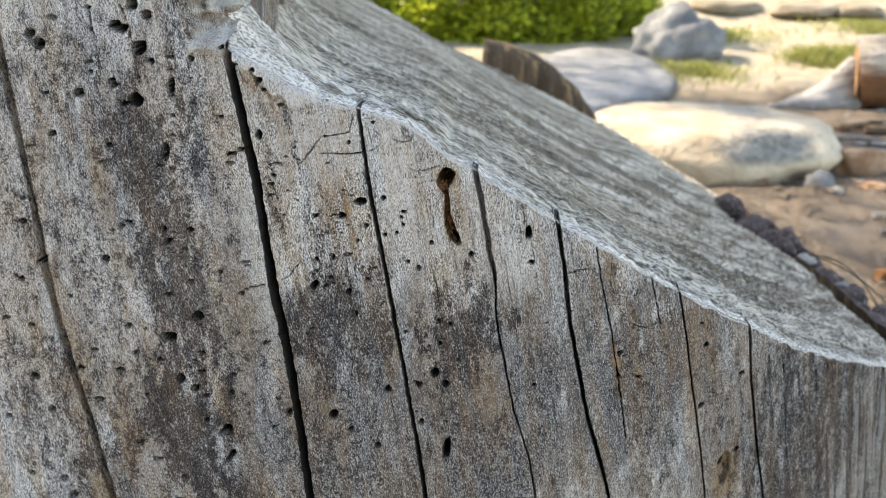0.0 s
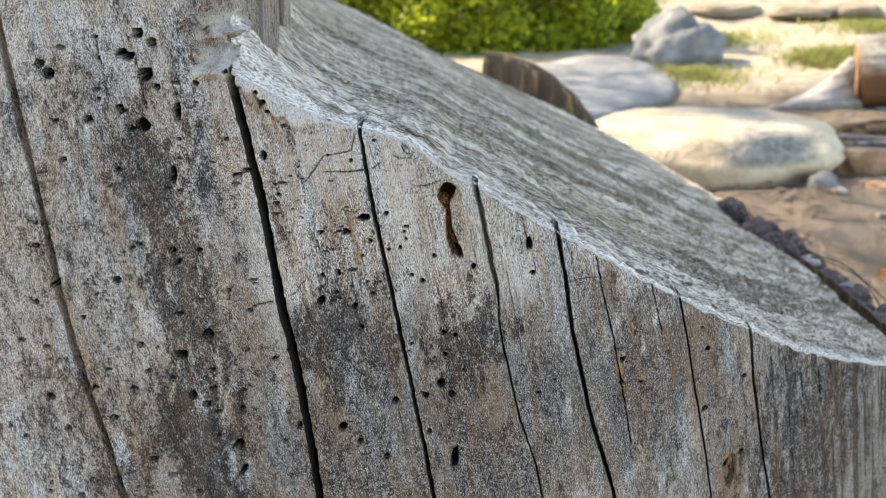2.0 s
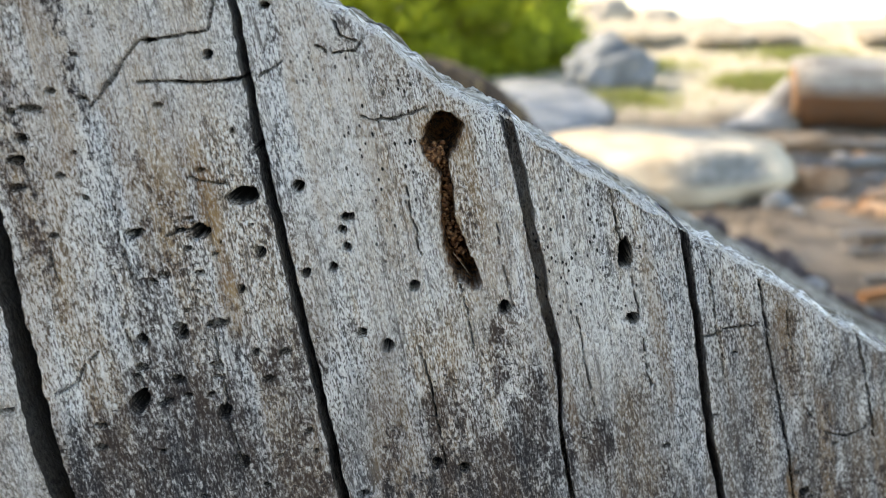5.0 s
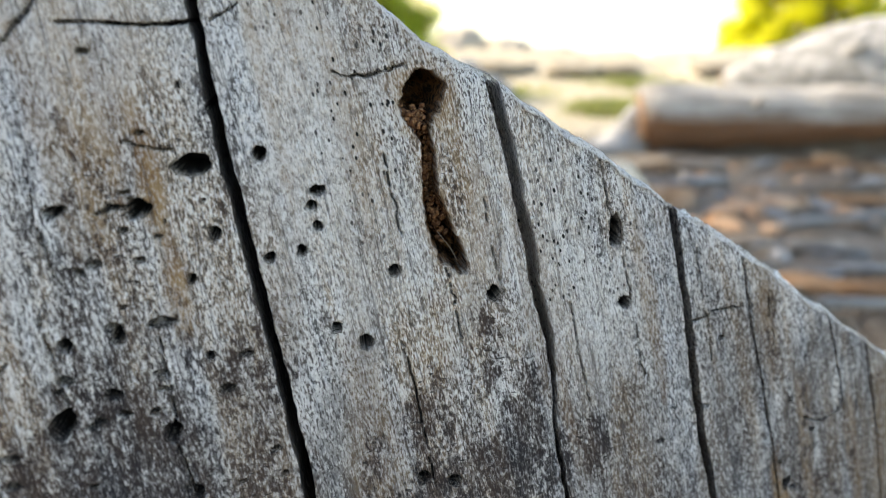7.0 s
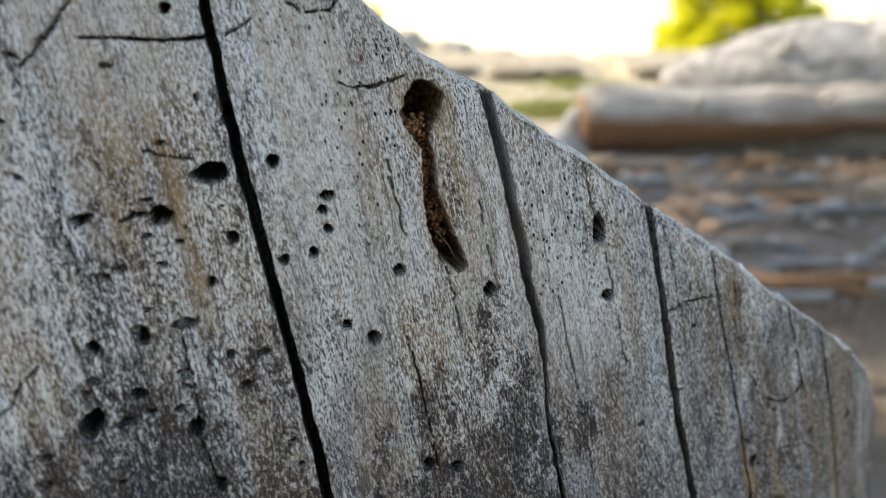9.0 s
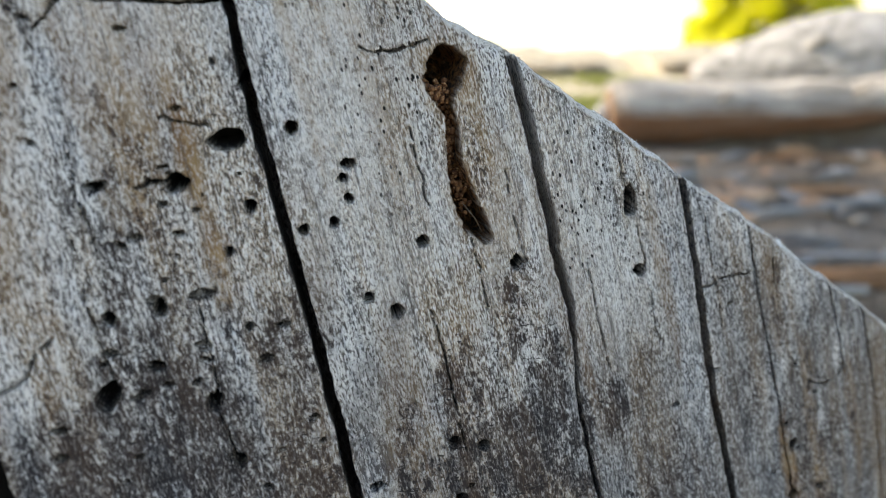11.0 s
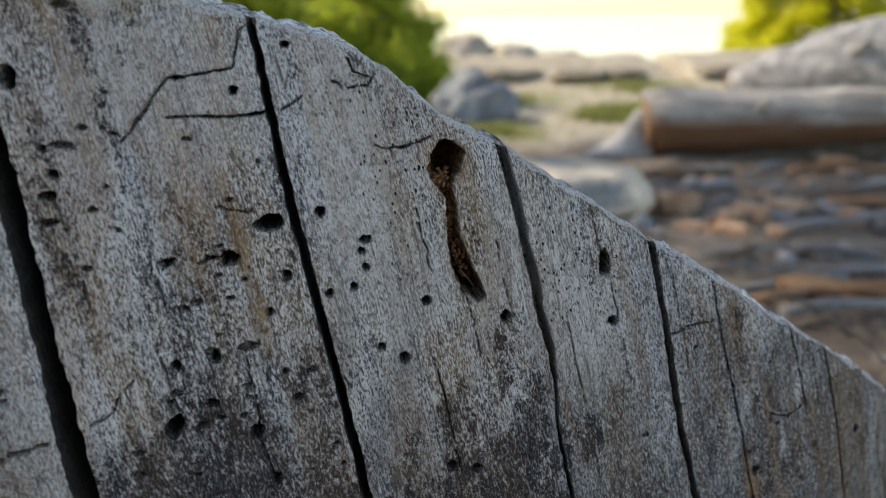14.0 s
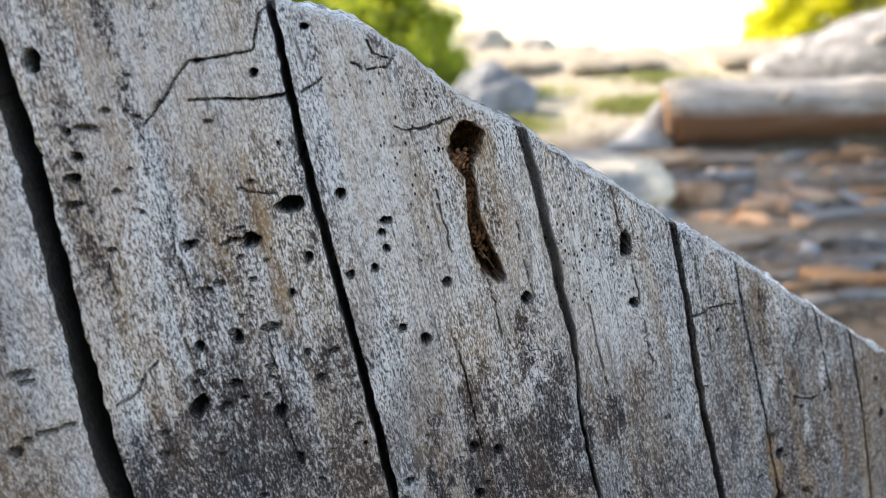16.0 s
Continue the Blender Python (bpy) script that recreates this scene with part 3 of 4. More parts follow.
# tannin
mark(1, -25.5, 327, 2.3, 17, 1.0)
mark(1, -3, 336, 1.6, 18, 0.6)
mark(1, -45, 352, 2.5, 18, 0.7)
mark(1, -6, 342, 1.2, 12, 0.5)
mark(1, 28, 300, 1.6, 14, 0.5)
mark(1, 15, 322, 2.2, 14, 0.8)
mark(1, 9, 335, 5.5, 6, 0.85)
mark(1, 11.5, 318, 3.6, 10, 0.8)
mark(1, 2, 330, 3, 20, 0.3)
mark(1, 75.5, 261, 2.2, 14, 0.9)
mark(1, 131, 197, 8, 15, 1.0)
mark(1, -57, 370, 5, 9, 0.9)
mark(0, -56, 371, 4, 6, 0.7)
mark(1, -119, 260, 4, 70, 0.6)
mark(1, 72, 290, 3, 12, 0.4)
mark(1, 32, 300, 3, 10, 0.35)
mark(1, -40, 350, 12, 18, 0.4)
mark(1, -50, 362, 8, 12, 0.55)
mark(1, -35, 262, 9, 26, 0.4)
mark(1, 26, 256, 9, 24, 0.4)
mark(1, -95, 260, 22, 50, 0.45)
mark(1, -140, 300, 22, 60, 0.35)
mark(1, 20, 303, 5, 8, 0.25)
mark(1, 140, 228, 3, 34, 0.5)
mark(1, -31, 338, 3, 16, 0.7)
mark(1, -12, 340, 1.6, 22, 0.7)
mark(1, -1, 330, 2.0, 24, 0.65)
mark(1, 18, 318, 2.5, 14, 0.7)
mark(1, -48, 330, 4, 40, 0.5)
mark(1, -110, 340, 5, 40, 0.5)
mark(1, -92, 268, 8, 34, 0.6)
mark(1, 84, 262, 3, 22, 0.6)
mark(1, 95, 268, 2.5, 20, 0.5)
mark(1, 3.5, 322, 1.5, 16, 0.6)
mark(1, -47, 350, 2.6, 22, 0.8)
mark(1, -39.5, 346, 1.8, 20, 0.7)
mark(1, -52, 338, 2.0, 26, 0.6)
mark(1, -8.5, 346, 1.3, 14, 0.7)
mark(1, -33, 330, 1.6, 18, 0.6)
mark(0, -43, 346, 2.0, 24, 0.6)
mark(0, -112, 305, 14, 60, 0.5)
mark(0, -104, 350, 24, 32, 0.55)
mark(0, -70, 290, 8, 50, 0.5)
mark(0, -136, 330, 10, 50, 0.5)
mark(0, -50, 330, 3.0, 30, 0.6)
mark(0, -36, 316, 4.0, 22, 0.55)
mark(1, 23, 312, 1.6, 18, 0.5)
mark(1, 46, 300, 1.5, 18, 0.45)
mark(1, -37, 335, 2.2, 22, 0.5)
# bleaching
mark(2, -34, 350, 22, 16, 0.42)
mark(2, -8, 338, 10, 28, 0.55)
mark(2, 24, 318, 16, 14, 0.35)
mark(2, 4, 315, 12, 16, 0.45)
mark(2, 34, 306, 8, 14, 0.55)
mark(2, -108, 300, 10, 40, 0.15)
mark(2, -55, 305, 6, 40, 0.3)
mark(2, -5, 330, 7, 20, 0.4)
mark(2, 0, 350, 8, 5, 0.3)
# grey dirt; low on the face it paints in the light's fall-off
mark(4, -106, 345, 32, 55, 0.4)
mark(4, -118, 270, 22, 50, 0.35)
mark(4, -5, 258, 80, 22, 0.9)
mark(4, 130, 205, 40, 50, 0.7)
mark(4, -5, 274, 72, 26, 0.68)
mark(4, -62, 296, 16, 55, 0.55)
mark(4, 60, 262, 52, 26, 0.85)
mark(4, 0, 232, 130, 66, 0.85)
mark(4, 95, 255, 50, 52, 0.9)
mark(4, 150, 220, 60, 60, 0.75)
mark(4, 215, 165, 90, 90, 0.8)
mark(4, -20, 282, 60, 26, 0.75)
mark(4, 35, 275, 40, 24, 0.75)
mark(4, -85, 230, 40, 40, 0.6)
mark(4, -85, 330, 22, 70, 0.3)
mark(4, 62, 290, 14, 26, 0.4)
# pin pores
mark(3, 1, 334, 12, 20, 1.0)
mark(3, 33, 315, 11, 17, 1.0)
mark(3, 58, 300, 9, 14, 0.6)
mark(3, -12, 345, 6, 12, 0.7)
mark(3, 0, 318, 10, 12, 0.5)


def to_path(x, z, path):
    """Distance in mm to a polyline."""
    best = np.full(x.shape, 1e9)
    for (ax, az), (bx, bz) in zip(path, path[1:]):
        dx, dz = bx - ax, bz - az
        t = np.clip(((x - ax) * dx + (z - az) * dz) / (dx * dx + dz * dz), 0, 1)
        best = np.minimum(best, np.hypot(x - ax - t * dx, z - az - t * dz))
    return best


def crack_lines(z):
    """For one height in mm: the control columns (m) of the grid and where the cracks put them."""
    fixed, moved = [], []
    for k, (width, deep, path, taper) in enumerate(CRACKS):
        line = np.interp(-z, -path[:, 1], path[:, 0] + LEAN_GRAIN * (path[:, 1] - 310))
        line += 0.11 * fbm(z / 7, 0.37 + k, 2, 60 + k) + 0.16 * fbm(z / 1.5, 3.1 + k, 2, 65 + k)
        wide = width * (1 + 0.12 * fbm(z / 16, 7.7 * k, 2, 90 + k) + 0.13 * fbm(z / 2.0, 1.7 * k, 2, 95 + k)) / 2
        if taper:
            wide = wide * (taper[1] / width + (1 - taper[1] / width) * smooth(taper[0] - 4, taper[0] + 6, z))
        fixed += [CRACK_U[k] - width / 2000, CRACK_U[k] + width / 2000]
        moved += [float(line - wide) / 1000, float(line + wide) / 1000]
    order = np.argsort(fixed)
    return np.array(fixed)[order], np.array(moved)[order]


def follow_cracks(u, z_rows):
    """Columns of the grid, bent along the cracks, row by row."""
    out = np.zeros((len(z_rows), len(u)))
    for j, z in enumerate(z_rows):
        fixed, moved = crack_lines(z * 1000)
        fixed = np.r_[-0.5, fixed, 0.5]
        moved = np.r_[-0.5, moved, 0.5]
        out[j] = np.interp(u, fixed, moved)
    return out


def crack_columns(u):
    """Adds close columns at the lips of every crack."""
    extra = [CRACK_U[k] + s * w / 2000 for k, (w, *_) in enumerate(CRACKS) for s in (-1.3, -1.16, -1.09, -1.04, -0.98, -0.92, -0.86, 0.86, 0.92, 0.98, 1.04, 1.09, 1.16, 1.3)]
    extra = [e for e in extra if u[0] < e < u[-1]]
    return np.unique(np.r_[u, extra])


def relief(x, z, u_grid):
    """Depth in mm below the face, stains (4 channels), rot and painted-in recess shade, for points given in mm."""
    depth = 0.16 * fbm(x / 1.4, z / 11, 3, 21) + 0.35 * fbm(x / 7, z / 60, 3, 31) + 0.8 * vnoise(x / 26, z / 90, 41)
    depth += 0.22 * np.maximum(fbm(x / 0.9, z / 1.6, 2, 51), 0.1)
    weather = smooth(95, 165, x)
    ribs = fbm((x + 200 * LEAN_GRAIN * z / 200) / 2.6, z / 75, 4, 61)
    depth += weather * 1.0 * np.maximum(ribs, -0.25)
    rot = np.zeros_like(x)
    # mask for the shade painted inside cracks, fissures and holes
    recess_shade = np.zeros_like(x)
    seam = (1 - smooth(0.9, 1.1, np.abs(u_grid - CRACK_U[0]) * 2000 / CRACKS[0][0])) * 0.8
    stain_ring = np.zeros_like(x)
    for k, (width, deep, path, taper) in enumerate(CRACKS):
        off = (u_grid * 1000 - CRACK_U[k] * 1000) / (width / 2)
        here = deep * (0.85 + 0.15 * vnoise(z / 6, z * 0, 70 + k)) * (1 - smooth(372, 380, z) if k else 1)
        depth = depth + (1 - smooth(0.86, 1.04, np.abs(off))) * here
        depth += 0.3 * np.exp(-np.abs(off) / 1.6)
        recess_shade = np.maximum(recess_shade, (1 - smooth(1.03, 1.09, np.abs(off))) * min(0.985, max(0.1, deep / 22)) * (1 - smooth(370, 380, z) if k else 1))
    for k, (width, deep, path) in enumerate(FISSURES):
        box = (x > path[:, 0].min() - 3) & (x < path[:, 0].max() + 3) & (z > path[:, 1].min() - 3) & (z < path[:, 1].max() + 3)
        xs, zs = x[box], z[box]
        off = to_path(xs + 0.25 * vnoise(zs / 1.3, xs / 1.3, 100 + k), zs + 0.25 * vnoise(zs / 1.1, xs / 1.1, 130 + k), path)
        wide = width * 0.34 * (1 + 0.5 * vnoise(xs / 2.2, zs / 2.2, 160 + k) + 0.45 * vnoise(xs / 0.7, zs / 0.7, 170 + k))
        depth[box] += (1 - smooth(0.4, 1.15, off / np.maximum(wide, 0.1))) * deep * 2.6
        recess_shade[box] = np.maximum(recess_shade[box], min(1.0, 0.3 + 1.5 * width) * (1 - smooth(0.8, 1.2, off / np.maximum(wide, 0.1))))
    for k, (hx, hz, rx, rz) in enumerate(HOLES):
        box = (np.abs(x - hx) < 2.2 * rx + 1) & (np.abs(z - hz) < 2.2 * rz + 1)
        xs, zs = x[box] - hx, z[box] - hz
        r = np.hypot(xs / (rx * 1.1), zs / (rz * 1.1)) * (1 + 0.22 * vnoise(xs / rx * 1.3 + 9, zs / rz * 1.3, 200 + k))
        deep = 1.3 if rx > 1.9 * rz else 4.0 if rx > 3 else 1.3 if min(rx, rz) < 0.5 else 5.5 * min(rx, rz) + 1.5
        depth[box] += (1 - smooth(0.68, 1.05, r)) * deep
        recess_shade[box] = np.maximum(recess_shade[box], (1 - smooth(0.92, 1.07, r)) * (0.0 if rx > 3 else 0.7 if rx > 1.9 * rz or min(rx, rz) < 0.5 else 1.0))
    for k, (hx, hz, rx, rz) in enumerate(lerp_all(GALLERY, 4)):
        box = (np.abs(x - hx) < 2.4 * rx + 2) & (np.abs(z - hz) < 2.4 * rz + 2)
        xs, zs = x[box] - hx, z[box] - hz
        r = np.hypot(xs / (rx * (0.95 if k < 6 else 0.78)), zs / (rz * 1.05)) * (1 + 0.16 * fbm(x[box] / 1.1, z[box] / 1.1, 3, 300))
        bowl = (1 - smooth(0.72, 1.06, r)) * (10.0 if k < 3 or k > 22 else 4.6) * (1 + 0.25 * fbm(x[box] / 1.2, z[box] / 1.2, 3, 310))
        depth[box] = np.maximum(depth[box], bowl)
        rot[box] = np.maximum(rot[box], (1 - smooth(0.96, 1.1, r)))
        ring_box = 0.6 * (1 - smooth(1.0, 1.9, r))
        stain_ring[box] = np.maximum(stain_ring[box], ring_box)
    stains = np.zeros((5, *x.shape))
    ragged = fbm(x / 5, z / 14, 4, 400) * 0.35 + fbm(x / 1.6, z / 3, 2, 410) * 0.14
    for channel, mx, mz, rx, rz, amount in MARKS:
        tilt = x - mx + LEAN_GRAIN * (z - mz)
        r = np.hypot(tilt / rx, (z - mz) / rz) + ragged
        stains[channel] = np.maximum(stains[channel], amount * (1 - smooth(0.35, 1.15, r)))
    stains[0] = np.maximum(stains[0], 0.55 * smooth(0.25, 0.9, fbm(x / 13, z / 46, 4, 420)))
    stains[1] = np.maximum(stains[1], 0.38 * smooth(0.2, 0.9, fbm(x / 9, z / 90, 3, 430)))
    stains[0] = np.maximum(stains[0], weather * 0.95 * smooth(0.05, 0.55, ribs))
    stains[4] = np.maximum(stains[4], weather * 0.6)
    stains[1] = np.maximum(stains[1], seam)
    stains[1] = np.maximum(stains[1], stain_ring * (0.9 + 0.6 * vnoise(x / 1.5, z / 3, 440)))
    return depth, stains, rot, recess_shade


def graded(*spans):
    """Joined runs of (start, end, step)."""
    runs = [np.linspace(a, b, max(2, int(round(abs(b - a) / step)) + 1))[:-1] for a, b, step in spans]
    return np.concatenate(runs + [[spans[-1][1]]])


SPLIT = -0.0535
stump = thing("dead_tree_stump", "weathered silver-grey dead tree stump with drying cracks and beetle holes", "tree stump")

# the notched half: face, rounded edge and sloping sawn cut
u = crack_columns(graded((SPLIT, 0.07, 0.00026), (0.07, 0.112, 0.00036), (0.112, 0.16, 0.0005), (0.16, 0.275, 0.0007)))
v = np.concatenate([np.linspace(0, 0.999, 640) ** 0.92, [1.0]])
xe = u.copy()
for _ in range(12):
    xe = u - LEAN_GRAIN * (edge_z(xe) - 0.31)
ze = edge_z(xe)
low = 0.185
base = np.minimum(low, ze - 0.03)
rows_low = np.linspace(0, 1, 26)[:-1]
Z = np.concatenate([FOOT + rows_low[:, None] * (base - FOOT)[None, :], base[None, :] + v[:, None] * (ze - base)[None, :]])
# rows climb with the edge, so each column takes the bend of its own height
heights = np.linspace(-0.01, 0.40, 820)
bends = follow_cracks(u, heights)
at = np.clip((Z - heights[0]) / (heights[1] - heights[0]), 0, 818.999)
k0 = at.astype(int)
cols = np.arange(len(u))[None, :]
UW = bends[k0, cols] * (1 - (at - k0)) + bends[k0 + 1, cols] * (at - k0)
X = UW - LEAN_GRAIN * (Z - 0.31)
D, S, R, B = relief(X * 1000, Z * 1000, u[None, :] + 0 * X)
near_edge = np.exp(-(ze[None, :] - Z) / 0.0016)
lip = 0.35 + 0.65 * smooth(-0.3, 0.6, fbm(X * 55, X * 0, 3, 810)) + 1.5 * smooth(0.014, 0.0, np.abs(X + 0.045))
droop = (0.0004 + 0.0009 * lip) * (1 + 2.2 * smooth(-0.012, -0.034, X)) * (1 + 0.28 * fbm(X * 260, X * 0 + 1, 4, 820))
band = 1 - smooth(0.75, 1.1, (ze[None, :] - Z) / np.maximum(droop, 0.0006))
Y = face_y(X, Z) + D / 1000 + 0.0012 * near_edge**2 - 0.0007 * lip * band * (1 - near_edge**2) + 0.0004 * band * fbm(X * 900, Z * 500, 3, 830)
for k, (width, deep, path, taper) in enumerate(CRACKS):
    band *= smooth(0.95, 1.15, np.abs(u[None, :] - CRACK_U[k]) / (width / 2000))
S[2] = np.maximum(S[2], np.clip(0.95 * band, 0, 1))
S[0] *= 1 - band
S[3] *= 1 - band
G = np.stack([X + LEAN_GRAIN * Z, Y - face_y(X, Z), Z], -1)
notched = part("notched_face", sheet("notched_face", np.stack([X, Y, Z], -1), grain=G, stain=np.moveaxis(S[:3], 0, -1), rot=R, recess_shade=B, pore=S[3], grime_shade=S[4]), FACE, stump)

# the cut runs back from the edge
pick = np.arange(0, len(u), 1)
ex, ez = X[-1, pick], ze[pick]
ey = face_y(ex, ez) + 0.0012
run = np.concatenate([np.linspace(0, 0.03, 61), 0.03 + (np.linspace(0, 1, 110)[1:] ** 2.2)])
long = 1.24 + 0.31 * ex - ey
back = np.where(run[:, None] <= 0.03, run[:, None], 0.03 + (run[:, None] - 0.03) * (long[None, :] - 0.03))
CX = ex[None, :] + back * np.interp(ex, (-0.066, 0.0, 0.31), (-0.24, -0.06, 0.09))[None, :]
CB = 0.215 - 0.5 * CX[-1] - 0.1 * np.maximum(CX[-1] - 0.2, 0)  # height of the far rim
CY = ey[None, :] + back
rough = 0.0014 * fbm(CX * 200, CY * 420, 4, 500) * smooth(0, 0.004, back)
ridge = 0.0042 * fbm(CX * 4, CY * 55, 4, 510) * smooth(0, 0.05, back) + 0.012 * fbm(CX * 3, CY * 4, 2, 520) * smooth(0.05, 0.5, back)
CZ = ez[None, :] + (CB - ez)[None, :] * back / long[None, :] + rough + ridge
for k, (width, deep, path, taper) in enumerate(CRACKS):
    if deep > 5 and k != 1:
        inside = 1 - smooth(0.95, 1.12, np.abs(u[pick] - CRACK_U[k]) / (width / 2000))
        CY += min(deep, 13) / 1000 * inside[None, :] * np.exp(-back / 0.018)
left_line = ex[0] - 0.24 * (CY - ey[0])
CZ += 0.024 * np.exp(-np.maximum(CX - left_line, 0) / 0.014) * smooth(0.002, 0.03, back)
furry = 0.0055 + 0.020 * smooth(-0.01, -0.062, CX) + 0.003 * fbm(CX * 60, CX * 0, 3, 535)
tufts = smooth(-0.5, 0.5, fbm(CX * 110, CY * 240, 3, 530))
bleach = 0.98 * np.exp(-((back / furry) ** 2)) + 0.75 * np.exp(-back / 0.03) * tufts + 0.6 * tufts * smooth(0.05, -0.06, CX) * np.exp(-back / 0.12)
CS = np.stack([np.zeros_like(CX), np.zeros_like(CX), np.clip(bleach, 0, 1)], -1)
CG = np.stack([back, CZ - ez[None, :] - (CB - ez)[None, :] * back / long[None, :], CX], -1)
part("sawn_cut", sheet("sawn_cut", np.stack([CX, CY, CZ], -1), grain=CG, stain=CS), CUT, stump, "sloping sawn end grain, pale and furry at its front edge")

# the far and right flanks drop to the ground under bark
rim = np.concatenate([np.stack([CX[-1], CY[-1], CZ[-1]], -1)[::6], np.stack([CX[:, -1], CY[:, -1], CZ[:, -1]], -1)[::-4]])
drop = np.linspace(0, 1, 22)
out = np.stack([np.gradient(rim[:, 1]), -np.gradient(rim[:, 0]), 0 * rim[:, 0]], -1)
out /= np.maximum(np.linalg.norm(out, axis=1, keepdims=True), 1e-6)
if (out[len(out) // 4] * np.array([0, 1, 0])).sum() < 0:
    out = -out
flank = rim[None] + out[None] * (0.012 + 0.10 * drop**1.5)[:, None, None]
flank[:, :, 2] = rim[None, :, 2] * (1 - drop[:, None]) + FOOT * drop[:, None]
bumpy = 0.012 * fbm(np.arange(rim.shape[0])[None, :] / 5 + 0 * drop[:, None], drop[:, None] * 6, 3, 540)
flank += out[None] * (bumpy * smooth(0, 0.15, drop)[:, None])[:, :, None]
part("bark_flank", sheet("bark_flank", flank), BARK, stump, "dark ridged bark below the cut")

# the standing half, split off along the widest crack
u2 = crack_columns(graded((-0.34, -0.17, 0.002), (-0.17, SPLIT, 0.00048)))
z2 = np.concatenate([np.linspace(FOOT, 0.185, 30)[:-1], np.linspace(0.185, 0.415, 460), np.linspace(0.415, 0.66, 40)[1:]])
Z2 = np.repeat(z2[:, None], len(u2), 1)
X2 = follow_cracks(u2, np.minimum(z2, 0.378)) - LEAN_GRAIN * (np.minimum(Z2, 0.378) - 0.31)
X2 -= LEAN_GRAIN * np.clip(Z2 - 0.378, 0, 0.06) * smooth(-0.088, -0.105, X2)
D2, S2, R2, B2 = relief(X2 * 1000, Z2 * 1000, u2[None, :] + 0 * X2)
Y2 = face_y(X2, np.minimum(Z2, 0.6)) + D2 / 1000
ragged2 = 0.0013 * fbm(X2 * 220, Z2 * 220, 4, 7)
reach = smooth(-0.0805, -0.0745, X2 + 2 * ragged2)
shelf = smooth(0.3795, 0.3862, Z2 + 0.35 * ragged2)
second = smooth(0.3908, 0.3942, Z2 + 0.45 * ragged2)
lips = np.exp(-(((Z2 - 0.3802 + 0.35 * ragged2) / 0.0022) ** 2)) + 1.2 * np.exp(-(((Z2 - 0.3925 + 0.45 * ragged2) / 0.002) ** 2)) * smooth(-0.064, -0.069, X2)
tufty = fbm(X2 * 420, Z2 * 260, 4, 12)
Y2 += reach * (0.011 * shelf + 0.007 * second - 0.0022 * lips + 0.0011 * tufty * smooth(0.376, 0.3795, Z2) * (1 - smooth(0.398, 0.402, Z2)))
hollow = reach * smooth(0.3855, 0.3872, Z2 + ragged2) * (1 - smooth(0.3905, 0.392, Z2 + ragged2))
torn = reach * (smooth(0.378, 0.3798, Z2 + ragged2) * (1 - smooth(0.3855, 0.388, Z2 + ragged2)) + smooth(0.3905, 0.392, Z2 + ragged2) * (1 - smooth(0.396, 0.399, Z2 + ragged2)))
torn = np.clip(torn * (0.75 + 0.5 * tufty), 0, 1)
Y2 += 0.014 * (smooth(-0.0735, -0.0655, X2 + ragged2) * smooth(0.3855, 0.389, Z2)) ** 2
S2[1] = np.maximum(S2[1], 0.6 * hollow)
S2[0] *= 1 - np.clip(torn + hollow, 0, 1)
S2[4] *= 1 - np.clip(torn + hollow, 0, 1)
S2[2] = np.maximum(S2[2], torn)
G2 = np.stack([X2 + LEAN_GRAIN * Z2, Y2, Z2], -1)
part("upright_face", sheet("upright_face", np.stack([X2, Y2, Z2], -1), grain=G2, stain=np.moveaxis(S2[:3], 0, -1), rot=R2, recess_shade=B2, pore=S2[3], grime_shade=S2[4]), FACE, stump)

# the rest of the standing trunk, its unseen back enlarged to shade the cut
plan = np.array([(-0.062, 0.30), (-0.066, 0.33), (-0.090, 0.42), (-0.116, 0.53), (-0.182, 0.80), (-0.278, 1.20), (-0.43, 1.60), (-0.62, 1.72), (-0.88, 1.40), (-0.98, 1.0), (-0.95, 0.65), (-0.75, 0.40), (-0.50, 0.29), (-0.33, 0.30), (-0.2, 0.31), (-0.10, 0.312)])
ring = np.concatenate([np.linspace(a, b, 24)[:-1] for a, b in zip(plan, np.roll(plan, -1, 0))])
lift = np.linspace(0, 1, 90)
TX = np.repeat(ring[None, :, 0], 90, 0)
TY = np.repeat(ring[None, :, 1], 90, 0)
turn = np.arctan2(TY - 0.9, TX + 0.5)
TZ = FOOT + lift[:, None] * (0.74 - FOOT + 0.08 * fbm(turn * 3, 0 * turn, 3, 610)) * (1 + 0.45 * smooth(1.0, 1.45, TY))
lean_back = 0.2269 * np.clip(TZ - 0.31, 0, 0.3)
groove = 0.006 * fbm(turn * 34, TZ * 2.2, 5, 600) * smooth(0.30, 0.36, TY)
TX += groove * np.cos(turn)
TY += groove * np.sin(turn) + np.where(TY < 0.45, lean_back, lean_back * 0.3)
around = np.cumsum(np.r_[0, np.linalg.norm(np.diff(ring, axis=0), axis=1)])
flat0 = np.zeros_like(TX)
TS = np.stack([0.45 * smooth(0.1, 0.8, fbm(turn * 9, TZ * 5, 4, 620)), 0.4 * smooth(0.1, 0.8, fbm(turn * 14, TZ * 2, 3, 630)), flat0], -1)
body = sheet("trunk_body", np.stack([TX, TY, TZ], -1), closed=True, grain=np.stack([around[None, :] + flat0, flat0, TZ], -1), stain=TS, rot=flat0, recess_shade=flat0, pore=flat0, grime_shade=flat0 + 0.25)
part("trunk_body", body, FACE, stump, "grey barkless trunk with long grooves")
inward = np.linspace(1, 0.02, 26)
